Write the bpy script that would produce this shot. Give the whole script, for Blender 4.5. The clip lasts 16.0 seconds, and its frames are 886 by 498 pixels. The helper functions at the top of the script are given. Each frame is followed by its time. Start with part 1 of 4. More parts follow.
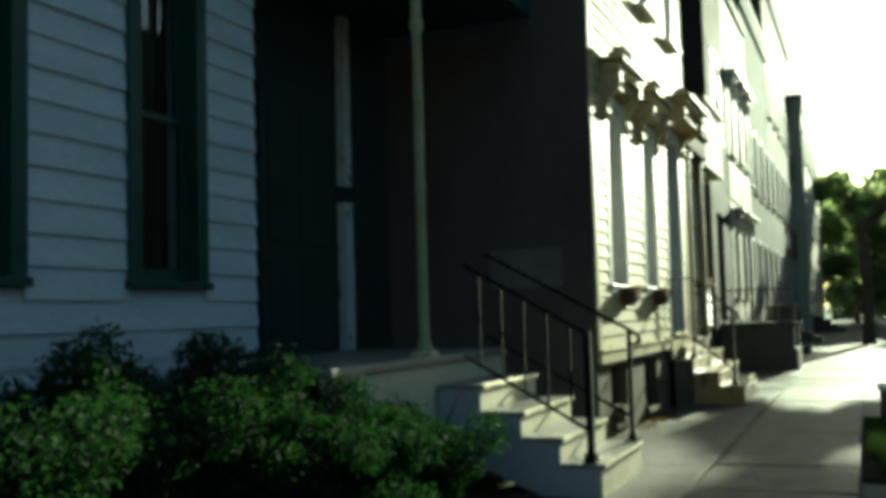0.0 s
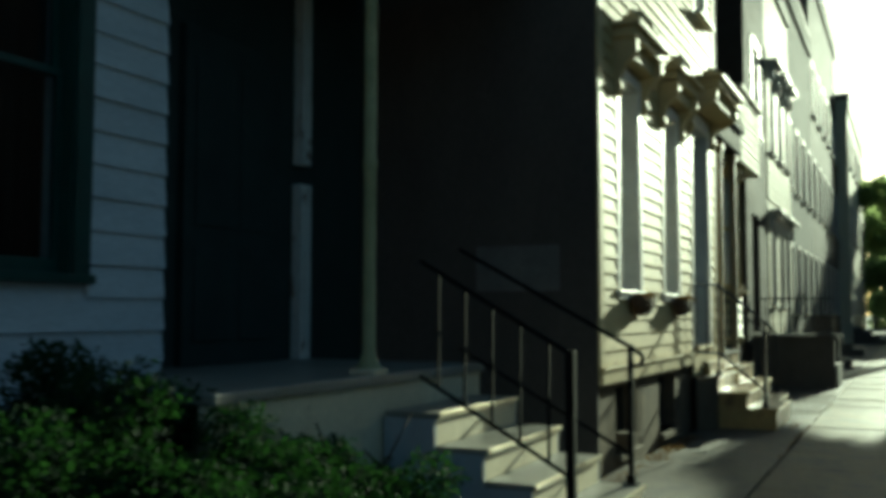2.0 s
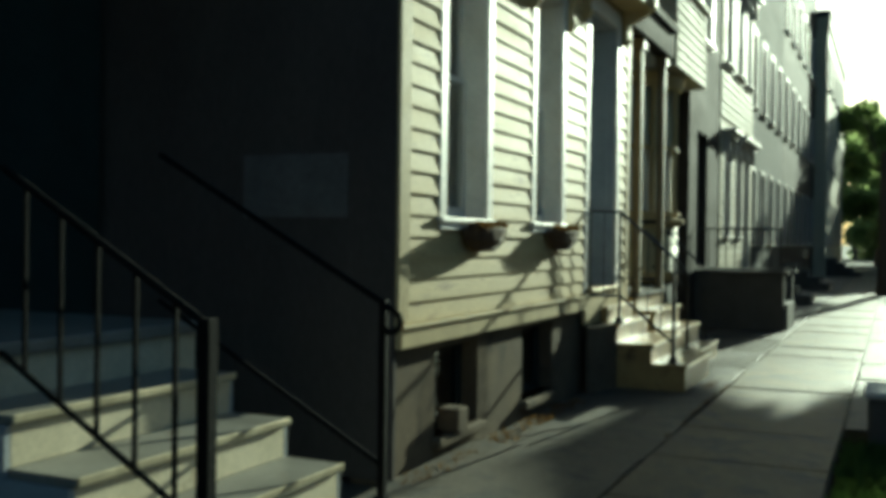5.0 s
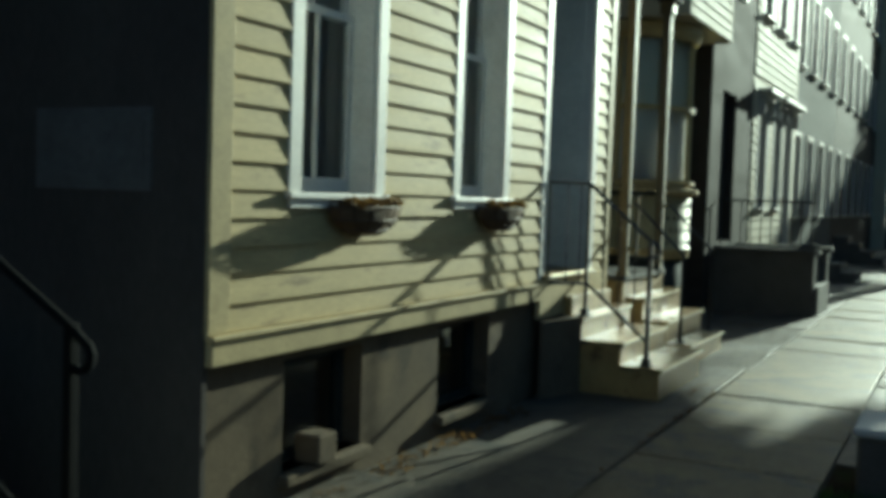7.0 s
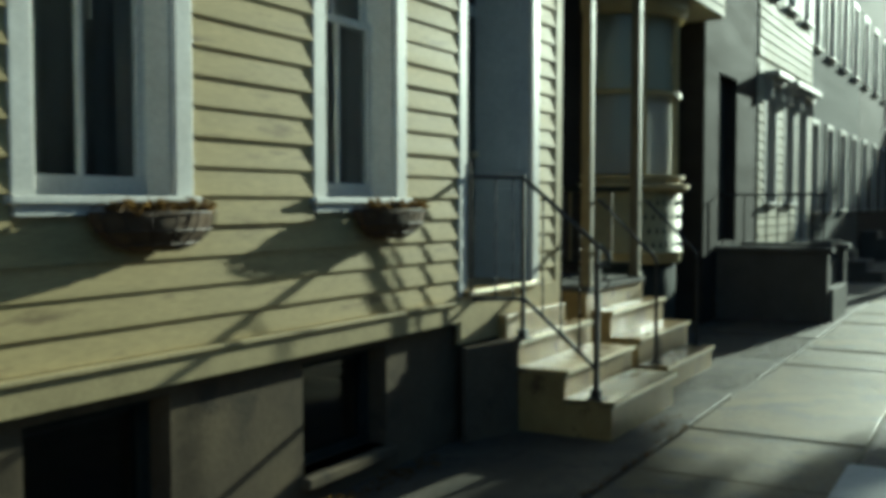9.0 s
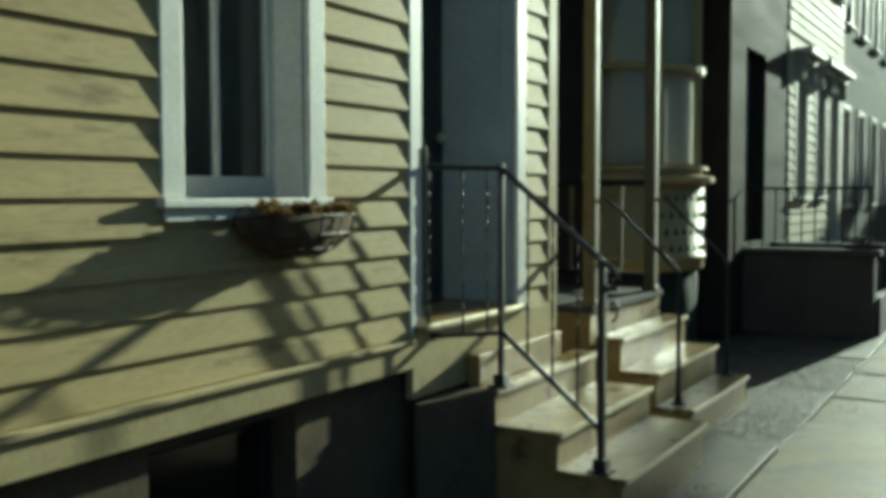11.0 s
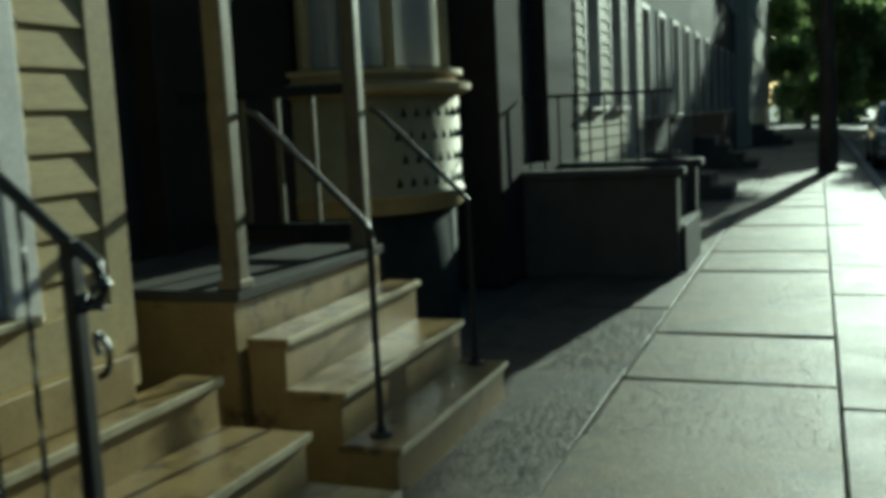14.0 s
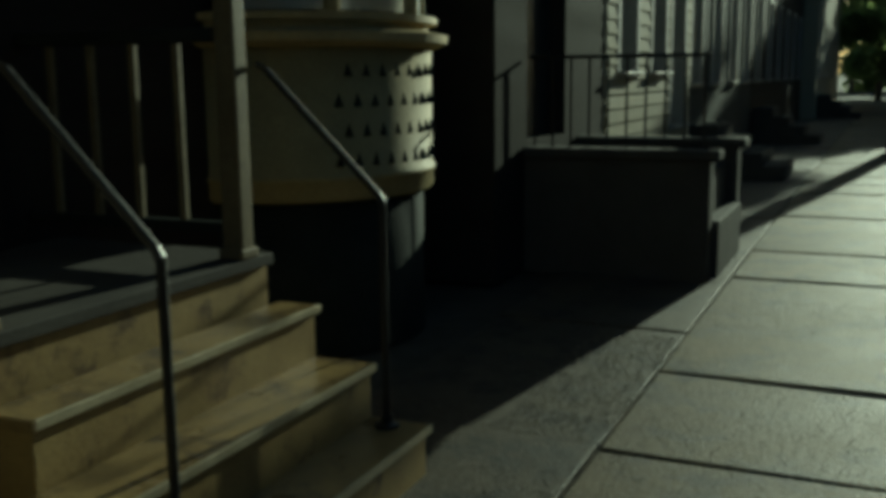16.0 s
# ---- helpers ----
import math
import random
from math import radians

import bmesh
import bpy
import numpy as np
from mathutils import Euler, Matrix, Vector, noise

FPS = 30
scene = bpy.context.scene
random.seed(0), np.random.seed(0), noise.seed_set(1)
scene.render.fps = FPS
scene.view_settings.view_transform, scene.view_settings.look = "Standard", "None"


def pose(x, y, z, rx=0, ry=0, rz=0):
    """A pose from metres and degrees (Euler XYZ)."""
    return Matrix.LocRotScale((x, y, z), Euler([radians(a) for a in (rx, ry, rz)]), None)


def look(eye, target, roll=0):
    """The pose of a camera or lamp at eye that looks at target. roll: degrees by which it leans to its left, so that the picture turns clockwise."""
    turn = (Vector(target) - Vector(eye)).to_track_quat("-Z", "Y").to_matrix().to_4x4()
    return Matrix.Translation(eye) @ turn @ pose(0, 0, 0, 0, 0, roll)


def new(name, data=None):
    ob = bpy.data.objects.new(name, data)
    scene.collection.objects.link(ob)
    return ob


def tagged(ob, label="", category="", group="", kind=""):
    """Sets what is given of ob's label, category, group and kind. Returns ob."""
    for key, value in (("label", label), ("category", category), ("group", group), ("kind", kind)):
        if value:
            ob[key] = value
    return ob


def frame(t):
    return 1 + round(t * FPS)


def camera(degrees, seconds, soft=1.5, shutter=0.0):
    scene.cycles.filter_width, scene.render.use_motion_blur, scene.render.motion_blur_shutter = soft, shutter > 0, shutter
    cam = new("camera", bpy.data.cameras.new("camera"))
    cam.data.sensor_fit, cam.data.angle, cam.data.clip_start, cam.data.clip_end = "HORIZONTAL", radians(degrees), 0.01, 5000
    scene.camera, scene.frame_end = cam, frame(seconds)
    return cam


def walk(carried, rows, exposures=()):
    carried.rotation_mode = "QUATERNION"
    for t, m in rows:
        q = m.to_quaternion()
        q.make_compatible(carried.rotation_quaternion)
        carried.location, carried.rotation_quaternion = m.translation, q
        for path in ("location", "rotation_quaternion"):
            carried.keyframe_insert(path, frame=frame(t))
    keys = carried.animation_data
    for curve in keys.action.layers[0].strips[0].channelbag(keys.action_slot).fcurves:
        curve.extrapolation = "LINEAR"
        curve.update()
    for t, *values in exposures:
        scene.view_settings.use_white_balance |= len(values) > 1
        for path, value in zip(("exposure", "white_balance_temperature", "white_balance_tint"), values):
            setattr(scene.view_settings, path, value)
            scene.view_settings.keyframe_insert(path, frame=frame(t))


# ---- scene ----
cam = camera(48, 16.0, soft=5.0, shutter=0.5)
PATH = [
    (0, (2.286, -8.935, 1.228), (1.506, -7.098, 1.36), -1.6),
    (0.5, (2.209, -8.548, 1.299), (1.41, -6.72, 1.435), 1.6),
    (1, (2.165, -8.179, 1.258), (1.376, -6.342, 1.326), -1.6),
    (1.5, (2.153, -7.801, 1.297), (1.293, -5.998, 1.405), -0.4),
    (2, (2.163, -7.44, 1.287), (1.317, -5.632, 1.415), 0.1),
    (2.5, (2.229, -6.95, 1.282), (1.46, -5.106, 1.365), 0.8),
    (3, (2.337, -6.588, 1.246), (1.485, -4.78, 1.328), -0.8),
    (3.5, (2.331, -6.142, 1.278), (1.556, -4.299, 1.273), -1.3),
    (4, (2.417, -5.734, 1.291), (1.628, -3.896, 1.265), 0.0),
    (4.5, (2.448, -5.314, 1.317), (1.642, -3.484, 1.305), 0.5),
    (7, (2.79, -3.211, 1.485), (1.859, -1.444, 1.377), 1.9),
    (7.5, (2.813, -2.795, 1.502), (1.859, -1.039, 1.411), 2.1),
    (8, (2.754, -2.392, 1.505), (1.756, -0.661, 1.426), 2.0),
    (8.5, (2.799, -2.057, 1.472), (1.815, -0.318, 1.386), 0.7),
    (9, (2.894, -1.639, 1.451), (1.901, 0.095, 1.358), 0.0),
    (9.5, (2.805, -1.236, 1.487), (1.841, 0.513, 1.376), 1.4),
    (12, (2.118, 0.758, 1.47), (1.085, 2.468, 1.365), -1.1),
    (12.5, (2.085, 1.189, 1.449), (1.155, 2.954, 1.299), 0.3),
    (13, (2.0, 1.656, 1.441), (1.091, 3.426, 1.239), 0.3),
    (13.5, (2.003, 2.066, 1.428), (1.332, 3.936, 1.193), -1.7),
    (14, (2.071, 2.537, 1.394), (1.367, 4.391, 1.138), -2.9),
    (14.5, (2.006, 2.948, 1.408), (1.304, 4.803, 1.147), 1.4),
    (15, (2.051, 3.368, 1.333), (1.346, 5.221, 1.068), 0.4),
    (15.5, (1.972, 3.81, 1.312), (1.193, 5.63, 1.034), 1.0),
    (16, (2.048, 4.085, 1.42), (1.249, 5.886, 1.079), -0.6),
]
EXPOSURES = [(0, 1.45, 5050, -19), (0.5, 1.25, 5050, -19), (1, 1.05, 5000, -19), (3, 0.9, 4950, -19), (4.5, 0.95, 4850, -17), (7, 1.05, 4600, -12), (9.5, 1.05, 4550, -13), (12, 1.1, 4700, -15), (13.5, 0.95, 4700, -15), (14.5, 0.0, 4300, -18), (15.2, -0.2, 4500, -18), (16, -0.4, 4800, -18)]
walk(cam, [(t, look(eye, target, roll)) for t, eye, target, roll in PATH], EXPOSURES)

# ---- sky and sun: low sun ahead, a little towards the street ----
SUN_EL, SUN_AZ = 12.8, 7.7          # degrees; azimuth from +y towards +x
world = bpy.data.worlds.new("world")
scene.world = world
world.use_nodes = True
sky = world.node_tree.nodes.new("ShaderNodeTexSky")
sky.sky_type, sky.sun_disc = "NISHITA", False
sky.sun_elevation, sky.sun_rotation = radians(SUN_EL), radians(SUN_AZ)
sky.air_density, sky.dust_density, sky.ozone_density = 1.0, 2.0, 1.0
back = world.node_tree.nodes["Background"]
world.node_tree.links.new(sky.outputs[0], back.inputs[0])
back.inputs[1].default_value = 0.040
sun = bpy.data.lights.new("sun", "SUN")
sun.energy, sun.angle, sun.color = 5.0, radians(0.6), (1.0, 0.83, 0.53)
sun_ob = new("sun", sun)
SUN_DIR = Vector((math.sin(radians(SUN_AZ)) * math.cos(radians(SUN_EL)), math.cos(radians(SUN_AZ)) * math.cos(radians(SUN_EL)), math.sin(radians(SUN_EL))))
sun_ob.matrix_world = look(SUN_DIR * 50, (0, 0, 0))


# ---- materials ----
def material(name, base, dark, rough=0.7, scale=6.0, fine=60.0, bump=0.15, metal=0.0, vary=0.0, stain=None, stain_scale=1.3, stain_edge=0.58, stretch=(1, 1, 1), spec=0.22, speck=None):
    """Surface in two colours with broad and fine variation at world scale; stain: a worn or dirty colour in ragged patches."""
    m = bpy.data.materials.new(name)
    m.use_nodes = True
    nt = m.node_tree
    n, l = nt.nodes, nt.links
    b = n["Principled BSDF"]
    geo = n.new("ShaderNodeNewGeometry")
    mp = n.new("ShaderNodeMapping")
    mp.inputs["Scale"].default_value = stretch
    l.new(geo.outputs["Position"], mp.inputs["Vector"])

    def tex(s, detail, rough_):
        t = n.new("ShaderNodeTexNoise")
        t.inputs["Scale"].default_value, t.inputs["Detail"].default_value, t.inputs["Roughness"].default_value = s, detail, rough_
        l.new(mp.outputs[0], t.inputs["Vector"])
        return t

    def mix(kind, fac, a, c):
        x = n.new("ShaderNodeMix")
        x.data_type, x.blend_type = "RGBA", kind
        for sock, val in ((x.inputs[0], fac), (x.inputs[6], a), (x.inputs[7], c)):
            if isinstance(val, bpy.types.NodeSocket):
                l.new(val, sock)
            else:
                sock.default_value = val if isinstance(val, float) else (*val, 1)
        return x.outputs[2]

    big, small = tex(scale, 5, 0.6), tex(fine, 4, 0.65)
    ramp = n.new("ShaderNodeMapRange")
    ramp.inputs[1].default_value, ramp.inputs[2].default_value = 0.3, 0.7
    l.new(big.outputs[0], ramp.inputs[0])
    col = mix("MIX", ramp.outputs[0], dark, base)
    fr = n.new("ShaderNodeMapRange")
    fr.inputs[1].default_value, fr.inputs[2].default_value, fr.inputs[3].default_value, fr.inputs[4].default_value = 0.3, 0.7, 0.86, 1.10
    l.new(small.outputs[0], fr.inputs[0])
    col = mix("MULTIPLY", 1.0, col, fr.outputs[0])
    if stain:
        st = tex(stain_scale, 8, 0.72)
        sr = n.new("ShaderNodeMapRange")
        sr.inputs[1].default_value, sr.inputs[2].default_value = stain_edge, stain_edge + 0.1
        l.new(st.outputs[0], sr.inputs[0])
        col = mix("MIX", sr.outputs[0], col, stain)
    if speck:
        v = n.new("ShaderNodeTexVoronoi")
        v.inputs["Scale"].default_value = 55
        l.new(mp.outputs[0], v.inputs["Vector"])
        vr = n.new("ShaderNodeMapRange")
        vr.inputs[1].default_value, vr.inputs[2].default_value, vr.inputs[3].default_value, vr.inputs[4].default_value = 0.12, 0.3, 0.55, 0.0
        l.new(v.outputs["Distance"], vr.inputs[0])
        col = mix("MIX", vr.outputs[0], col, speck)
    if vary:
        oi = n.new("ShaderNodeObjectInfo")
        vr2 = n.new("ShaderNodeMapRange")
        vr2.inputs[3].default_value, vr2.inputs[4].default_value = 1 - vary, 1 + vary
        l.new(oi.outputs["Random"], vr2.inputs[0])
        col = mix("MULTIPLY", 1.0, col, vr2.outputs[0])
    l.new(col, b.inputs["Base Color"])
    b.inputs["Metallic"].default_value = metal
    b.inputs["Specular IOR Level"].default_value = spec
    rr = n.new("ShaderNodeMapRange")
    rr.inputs[3].default_value, rr.inputs[4].default_value = max(0.03, rough - 0.12), min(1, rough + 0.12)
    l.new(big.outputs[0], rr.inputs[0])
    l.new(rr.outputs[0], b.inputs["Roughness"])
    if bump:
        bp = n.new("ShaderNodeBump")
        bp.inputs["Strength"].default_value, bp.inputs["Distance"].default_value = bump, 0.004
        l.new(small.outputs[0], bp.inputs["Height"])
        l.new(bp.outputs[0], b.inputs["Normal"])
    return m


def leaf_material(name, base, dark, through_col, amount):
    """Leaf: diffuse above, light coming through from behind."""
    m = material(name, base, dark, rough=0.8, scale=9, fine=40, bump=0.0, spec=0.1)
    nt = m.node_tree
    n, l = nt.nodes, nt.links
    out = n["Material Output"]
    tr = n.new("ShaderNodeBsdfTranslucent")
    tr.inputs[0].default_value = (*through_col, 1)
    ms = n.new("ShaderNodeMixShader")
    ms.inputs[0].default_value = amount
    l.new(n["Principled BSDF"].outputs[0], ms.inputs[1])
    l.new(tr.outputs[0], ms.inputs[2])
    l.new(ms.outputs[0], out.inputs[0])
    return m


def glass_material(name, rough=0.02):
    m = bpy.data.materials.new(name)
    m.use_nodes = True
    b = m.node_tree.nodes["Principled BSDF"]
    b.inputs["Base Color"].default_value = (0.9, 0.95, 0.93, 1)
    b.inputs["Transmission Weight"].default_value = 1.0
    b.inputs["Roughness"].default_value = rough
    b.inputs["IOR"].default_value = 1.45
    return m


M = {}
M["cream_board"] = material("cream_board_paint", (0.54, 0.43, 0.205), (0.41, 0.325, 0.15), 0.62, 3.0, 45, 0.25, vary=0.07, stain=(0.24, 0.18, 0.09), stain_scale=4.0, stain_edge=0.57, stretch=(1, 0.35, 2.2), spec=0.08)
M["cream_trim"] = material("cream_trim_paint", (0.52, 0.425, 0.22), (0.40, 0.325, 0.17), 0.6, 4.0, 50, 0.2, stain=(0.28, 0.23, 0.14), stain_scale=3.5, stain_edge=0.63, spec=0.08)
M["white_trim"] = material("white_trim_paint", (0.78, 0.76, 0.70), (0.66, 0.63, 0.56), 0.5, 5.0, 55, 0.15, stain=(0.42, 0.37, 0.28), stain_scale=6.0, stain_edge=0.68)
M["white_board"] = material("white_board_paint", (0.62, 0.64, 0.66), (0.50, 0.53, 0.56), 0.65, 3.0, 40, 0.25, vary=0.05, stain=(0.33, 0.33, 0.32), stain_scale=4.0, stain_edge=0.66, stretch=(1, 0.35, 2), spec=0.1)
M["green_trim"] = material("dark_green_paint", (0.020, 0.066, 0.054), (0.013, 0.042, 0.035), 0.45, 5.0, 50, 0.15)
M["peeling"] = material("peeling_white_paint", (0.60, 0.60, 0.56), (0.45, 0.46, 0.43), 0.7, 6.0, 50, 0.3, stain=(0.12, 0.07, 0.05), stain_scale=9.0, stain_edge=0.54, stretch=(1, 1, 0.5))
M["olive_paint"] = material("olive_post_paint", (0.36, 0.36, 0.20), (0.26, 0.27, 0.14), 0.5, 6.0, 50, 0.15, stain=(0.14, 0.12, 0.08), stain_scale=8.0, stain_edge=0.62)
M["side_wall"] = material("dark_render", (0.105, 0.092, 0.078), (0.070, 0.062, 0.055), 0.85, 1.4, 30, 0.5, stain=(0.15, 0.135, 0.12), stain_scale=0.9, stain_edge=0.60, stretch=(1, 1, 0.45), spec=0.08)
M["patch"] = material("grey_patch_render", (0.19, 0.18, 0.165), (0.12, 0.115, 0.105), 0.9, 3.0, 30, 0.5, spec=0.06)
M["porch_wall"] = material("dark_green_siding", (0.035, 0.050, 0.046), (0.022, 0.032, 0.030), 0.6, 3.0, 40, 0.2)
M["foundation"] = material("foundation_render", (0.165, 0.13, 0.082), (0.10, 0.08, 0.055), 0.88, 2.5, 35, 0.6, stain=(0.08, 0.066, 0.048), stain_scale=2.2, stain_edge=0.56, spec=0.06)
M["step_white"] = material("worn_white_step_paint", (0.68, 0.61, 0.43), (0.56, 0.50, 0.34), 0.6, 4.0, 45, 0.25, stain=(0.28, 0.23, 0.14), stain_scale=5.0, stain_edge=0.60)
M["tread_grey"] = material("grey_tread_paint", (0.27, 0.26, 0.22), (0.17, 0.165, 0.14), 0.42, 4.0, 45, 0.3, stain=(0.17, 0.15, 0.11), stain_scale=5.0, stain_edge=0.57)
M["step_tan"] = material("worn_tan_stone", (0.37, 0.27, 0.10), (0.25, 0.175, 0.066), 0.45, 5.0, 60, 0.5, spec=0.35, stain=(0.11, 0.07, 0.035), stain_scale=4.0, stain_edge=0.56)
M["tread_tan"] = material("worn_tan_tread", (0.36, 0.26, 0.10), (0.21, 0.15, 0.062), 0.30, 6.0, 60, 0.6, spec=0.28, stain=(0.095, 0.07, 0.04), stain_scale=4.2, stain_edge=0.52)
M["nosing"] = material("worn_metal_nosing", (0.66, 0.60, 0.42), (0.48, 0.43, 0.28), 0.32, 8.0, 60, 0.15, metal=0.5)
M["iron"] = material("black_iron", (0.030, 0.029, 0.027), (0.018, 0.017, 0.016), 0.42, 20.0, 120, 0.3, metal=0.3, spec=0.6, stain=(0.07, 0.045, 0.03), stain_scale=14.0, stain_edge=0.66)
M["dull_iron"] = material("dull_black_iron", (0.011, 0.011, 0.010), (0.007, 0.007, 0.007), 0.8, 20.0, 120, 0.3, spec=0.05)
M["door_dark"] = material("dark_door_paint", (0.045, 0.050, 0.048), (0.028, 0.032, 0.031), 0.4, 4.0, 50, 0.1)
M["jamb_grey"] = material("blue_grey_paint", (0.42, 0.44, 0.45), (0.33, 0.35, 0.37), 0.5, 4.0, 45, 0.15, stain=(0.25, 0.24, 0.22), stain_scale=4.0, stain_edge=0.66)
M["slab"] = material("pavement_slab", (0.18, 0.142, 0.078), (0.10, 0.08, 0.046), 0.62, 2.2, 60, 1.3, vary=0.10, stain=(0.085, 0.078, 0.062), stain_scale=2.3, stain_edge=0.50, speck=(0.40, 0.36, 0.27), spec=0.12)
# Darker side strips; shade on the near pavement is partly in this colour.
M["slab_dark"] = material("dark_pavement_slab", (0.125, 0.105, 0.075), (0.068, 0.058, 0.043), 0.62, 2.4, 60, 1.5, vary=0.08, stain=(0.055, 0.052, 0.045), stain_scale=2.6, stain_edge=0.49, speck=(0.32, 0.29, 0.23), spec=0.12)
M["joint"] = material("joint_dirt", (0.11, 0.10, 0.08), (0.07, 0.065, 0.05), 0.95, 6.0, 60, 0.6)
M["soil"] = material("soil", (0.05, 0.04, 0.026), (0.028, 0.023, 0.016), 0.95, 5.0, 70, 0.25, stain=(0.035, 0.042, 0.018), stain_scale=2.5, stain_edge=0.55, spec=0.0)
M["ground"] = material("verge_ground", (0.07, 0.075, 0.045), (0.04, 0.045, 0.03), 0.95, 1.0, 30, 0.6)
M["asphalt"] = material("asphalt", (0.06, 0.06, 0.06), (0.042, 0.042, 0.043), 0.8, 2.0, 90, 0.7)
M["kerb"] = material("granite_kerb", (0.34, 0.33, 0.31), (0.25, 0.245, 0.23), 0.75, 3.0, 90, 0.5, spec=0.1)
M["curtain"] = material("grey_white_curtain", (0.55, 0.54, 0.52), (0.45, 0.44, 0.43), 0.85, 2.0, 60, 0.1, stretch=(1, 6, 0.3))
# Copy of the curtain with the room's dimness put into its colour.
M["shaded_curtain"] = material("shaded_grey_curtain", (0.05, 0.06, 0.06), (0.03, 0.036, 0.036), 0.85, 2.0, 60, 0.1, stretch=(1, 6, 0.3))
M["blind"] = material("cream_blind", (0.72, 0.68, 0.52), (0.64, 0.60, 0.45), 0.8, 2.0, 60, 0.1)
M["bay_panel"] = material("cream_bay_paint", (0.46, 0.38, 0.19), (0.36, 0.30, 0.15), 0.6, 4.0, 50, 0.2, stain=(0.30, 0.25, 0.15), stain_scale=5.0, stain_edge=0.64, spec=0.1)
M["dark_base"] = material("dark_base_paint", (0.040, 0.045, 0.040), (0.024, 0.028, 0.025), 0.8, 3.0, 40, 0.3, spec=0.04)
# Brown siding, darkened further to hold the shade of the far fronts.
M["brown_wall"] = material("dark_brown_siding", (0.052, 0.046, 0.038), (0.034, 0.030, 0.026), 0.85, 2.0, 40, 0.3, stretch=(1, 0.3, 2), spec=0.04)
M["grey_stone"] = material("dark_stoop_stone", (0.10, 0.095, 0.083), (0.068, 0.064, 0.057), 0.8, 3.0, 50, 0.5, stain=(0.07, 0.066, 0.058), stain_scale=2.0, stain_edge=0.56, spec=0.08)
M["far_white"] = material("far_cream_siding", (0.50, 0.46, 0.33), (0.40, 0.37, 0.27), 0.75, 2.0, 40, 0.2, vary=0.05, spec=0.05)
# Grey-green lowered so the wall colour carries the far fronts' shade.
M["far_shade_grey"] = material("shaded_grey_green_wall", (0.085, 0.09, 0.085), (0.06, 0.066, 0.062), 0.9, 1.5, 30, 0.3, stretch=(1, 0.3, 2), spec=0.04)
M["far_trim"] = material("far_window_paint", (0.42, 0.41, 0.37), (0.33, 0.32, 0.29), 0.6, 3.0, 40, 0.1)
M["roof"] = material("dark_roofing", (0.07, 0.068, 0.066), (0.05, 0.048, 0.047), 0.85, 2.0, 40, 0.3)
M["interior"] = material("dim_interior", (0.10, 0.09, 0.08), (0.07, 0.065, 0.06), 0.9, 1.0, 20, 0.0)
M["wire"] = material("rusty_wire", (0.10, 0.07, 0.05), (0.06, 0.045, 0.035), 0.6, 12, 80, 0.2, metal=0.3)
M["coir"] = material("brown_coir_liner", (0.15, 0.10, 0.055), (0.085, 0.055, 0.03), 0.95, 10, 90, 1.0)
M["bark"] = material("bark", (0.12, 0.095, 0.07), (0.07, 0.055, 0.042), 0.95, 6, 40, 1.0, stretch=(1, 1, 0.25))
M["pale_stone"] = material("pale_block_stone", (0.52, 0.51, 0.47), (0.40, 0.39, 0.35), 0.7, 4, 60, 0.4, stain=(0.24, 0.23, 0.19), stain_scale=4, stain_edge=0.62)
M["bush_leaf"] = leaf_material("shrub_leaf", (0.022, 0.048, 0.019), (0.013, 0.028, 0.012), (0.04, 0.10, 0.016), 0.22)
M["dry_leaf"] = leaf_material("dry_leaf", (0.16, 0.10, 0.045), (0.08, 0.05, 0.025), (0.20, 0.12, 0.03), 0.25)
M["tree_leaf"] = leaf_material("tree_leaf", (0.09, 0.12, 0.055), (0.06, 0.085, 0.04), (0.34, 0.42, 0.16), 0.65)
M["grass_leaf"] = leaf_material("grass_leaf", (0.055, 0.10, 0.03), (0.035, 0.06, 0.02), (0.16, 0.24, 0.05), 0.35)
M["car_paint"] = material("silver_car_paint", (0.42, 0.43, 0.44), (0.38, 0.39, 0.40), 0.22, 3.0, 200, 0.0, metal=0.6, spec=0.5)
M["rubber"] = material("tyre_rubber", (0.025, 0.025, 0.025), (0.018, 0.018, 0.018), 0.8, 10, 80, 0.3)
M["lamp_lens"] = material("lamp_lens", (0.62, 0.62, 0.60), (0.5, 0.5, 0.5), 0.12, 10, 80, 0.0, spec=0.6)
M["facade"] = material("added_brick_wall", (0.16, 0.10, 0.075), (0.11, 0.07, 0.055), 0.85, 1.5, 30, 0.4)
M["post_paint"] = material("weathered_post_paint", (0.22, 0.18, 0.095), (0.15, 0.12, 0.065), 0.6, 5.0, 50, 0.25, stain=(0.13, 0.10, 0.06), stain_scale=6.0, stain_edge=0.58)
# Pale grit colour, also painting the sparkle of wet paving.
M["gravel"] = material("glint_grit", (0.36, 0.32, 0.24), (0.18, 0.16, 0.12), 0.4, 60.0, 200, 0.2, spec=0.5)
M["glass"] = glass_material("window_glass")


# ---- building helpers ----
def bx(bm, x0, x1, y0, y1, z0, z1, bevel=0.0):
    """A box between two corners, its edges rounded by bevel."""
    v = [bm.verts.new((x, y, z)) for x in (x0, x1) for y in (y0, y1) for z in (z0, z1)]
    f = [bm.faces.new([v[i] for i in q]) for q in ((0, 1, 3, 2), (4, 6, 7, 5), (0, 4, 5, 1), (2, 3, 7, 6), (0, 2, 6, 4), (1, 5, 7, 3))]
    if bevel:
        es = list({e for q in f for e in q.edges})
        bmesh.ops.bevel(bm, geom=es, offset=bevel, segments=2, affect="EDGES", profile=0.5)
    return bm


def box(x0, x1, y0, y1, z0, z1, bevel=0.0):
    return bx(bmesh.new(), x0, x1, y0, y1, z0, z1, bevel)


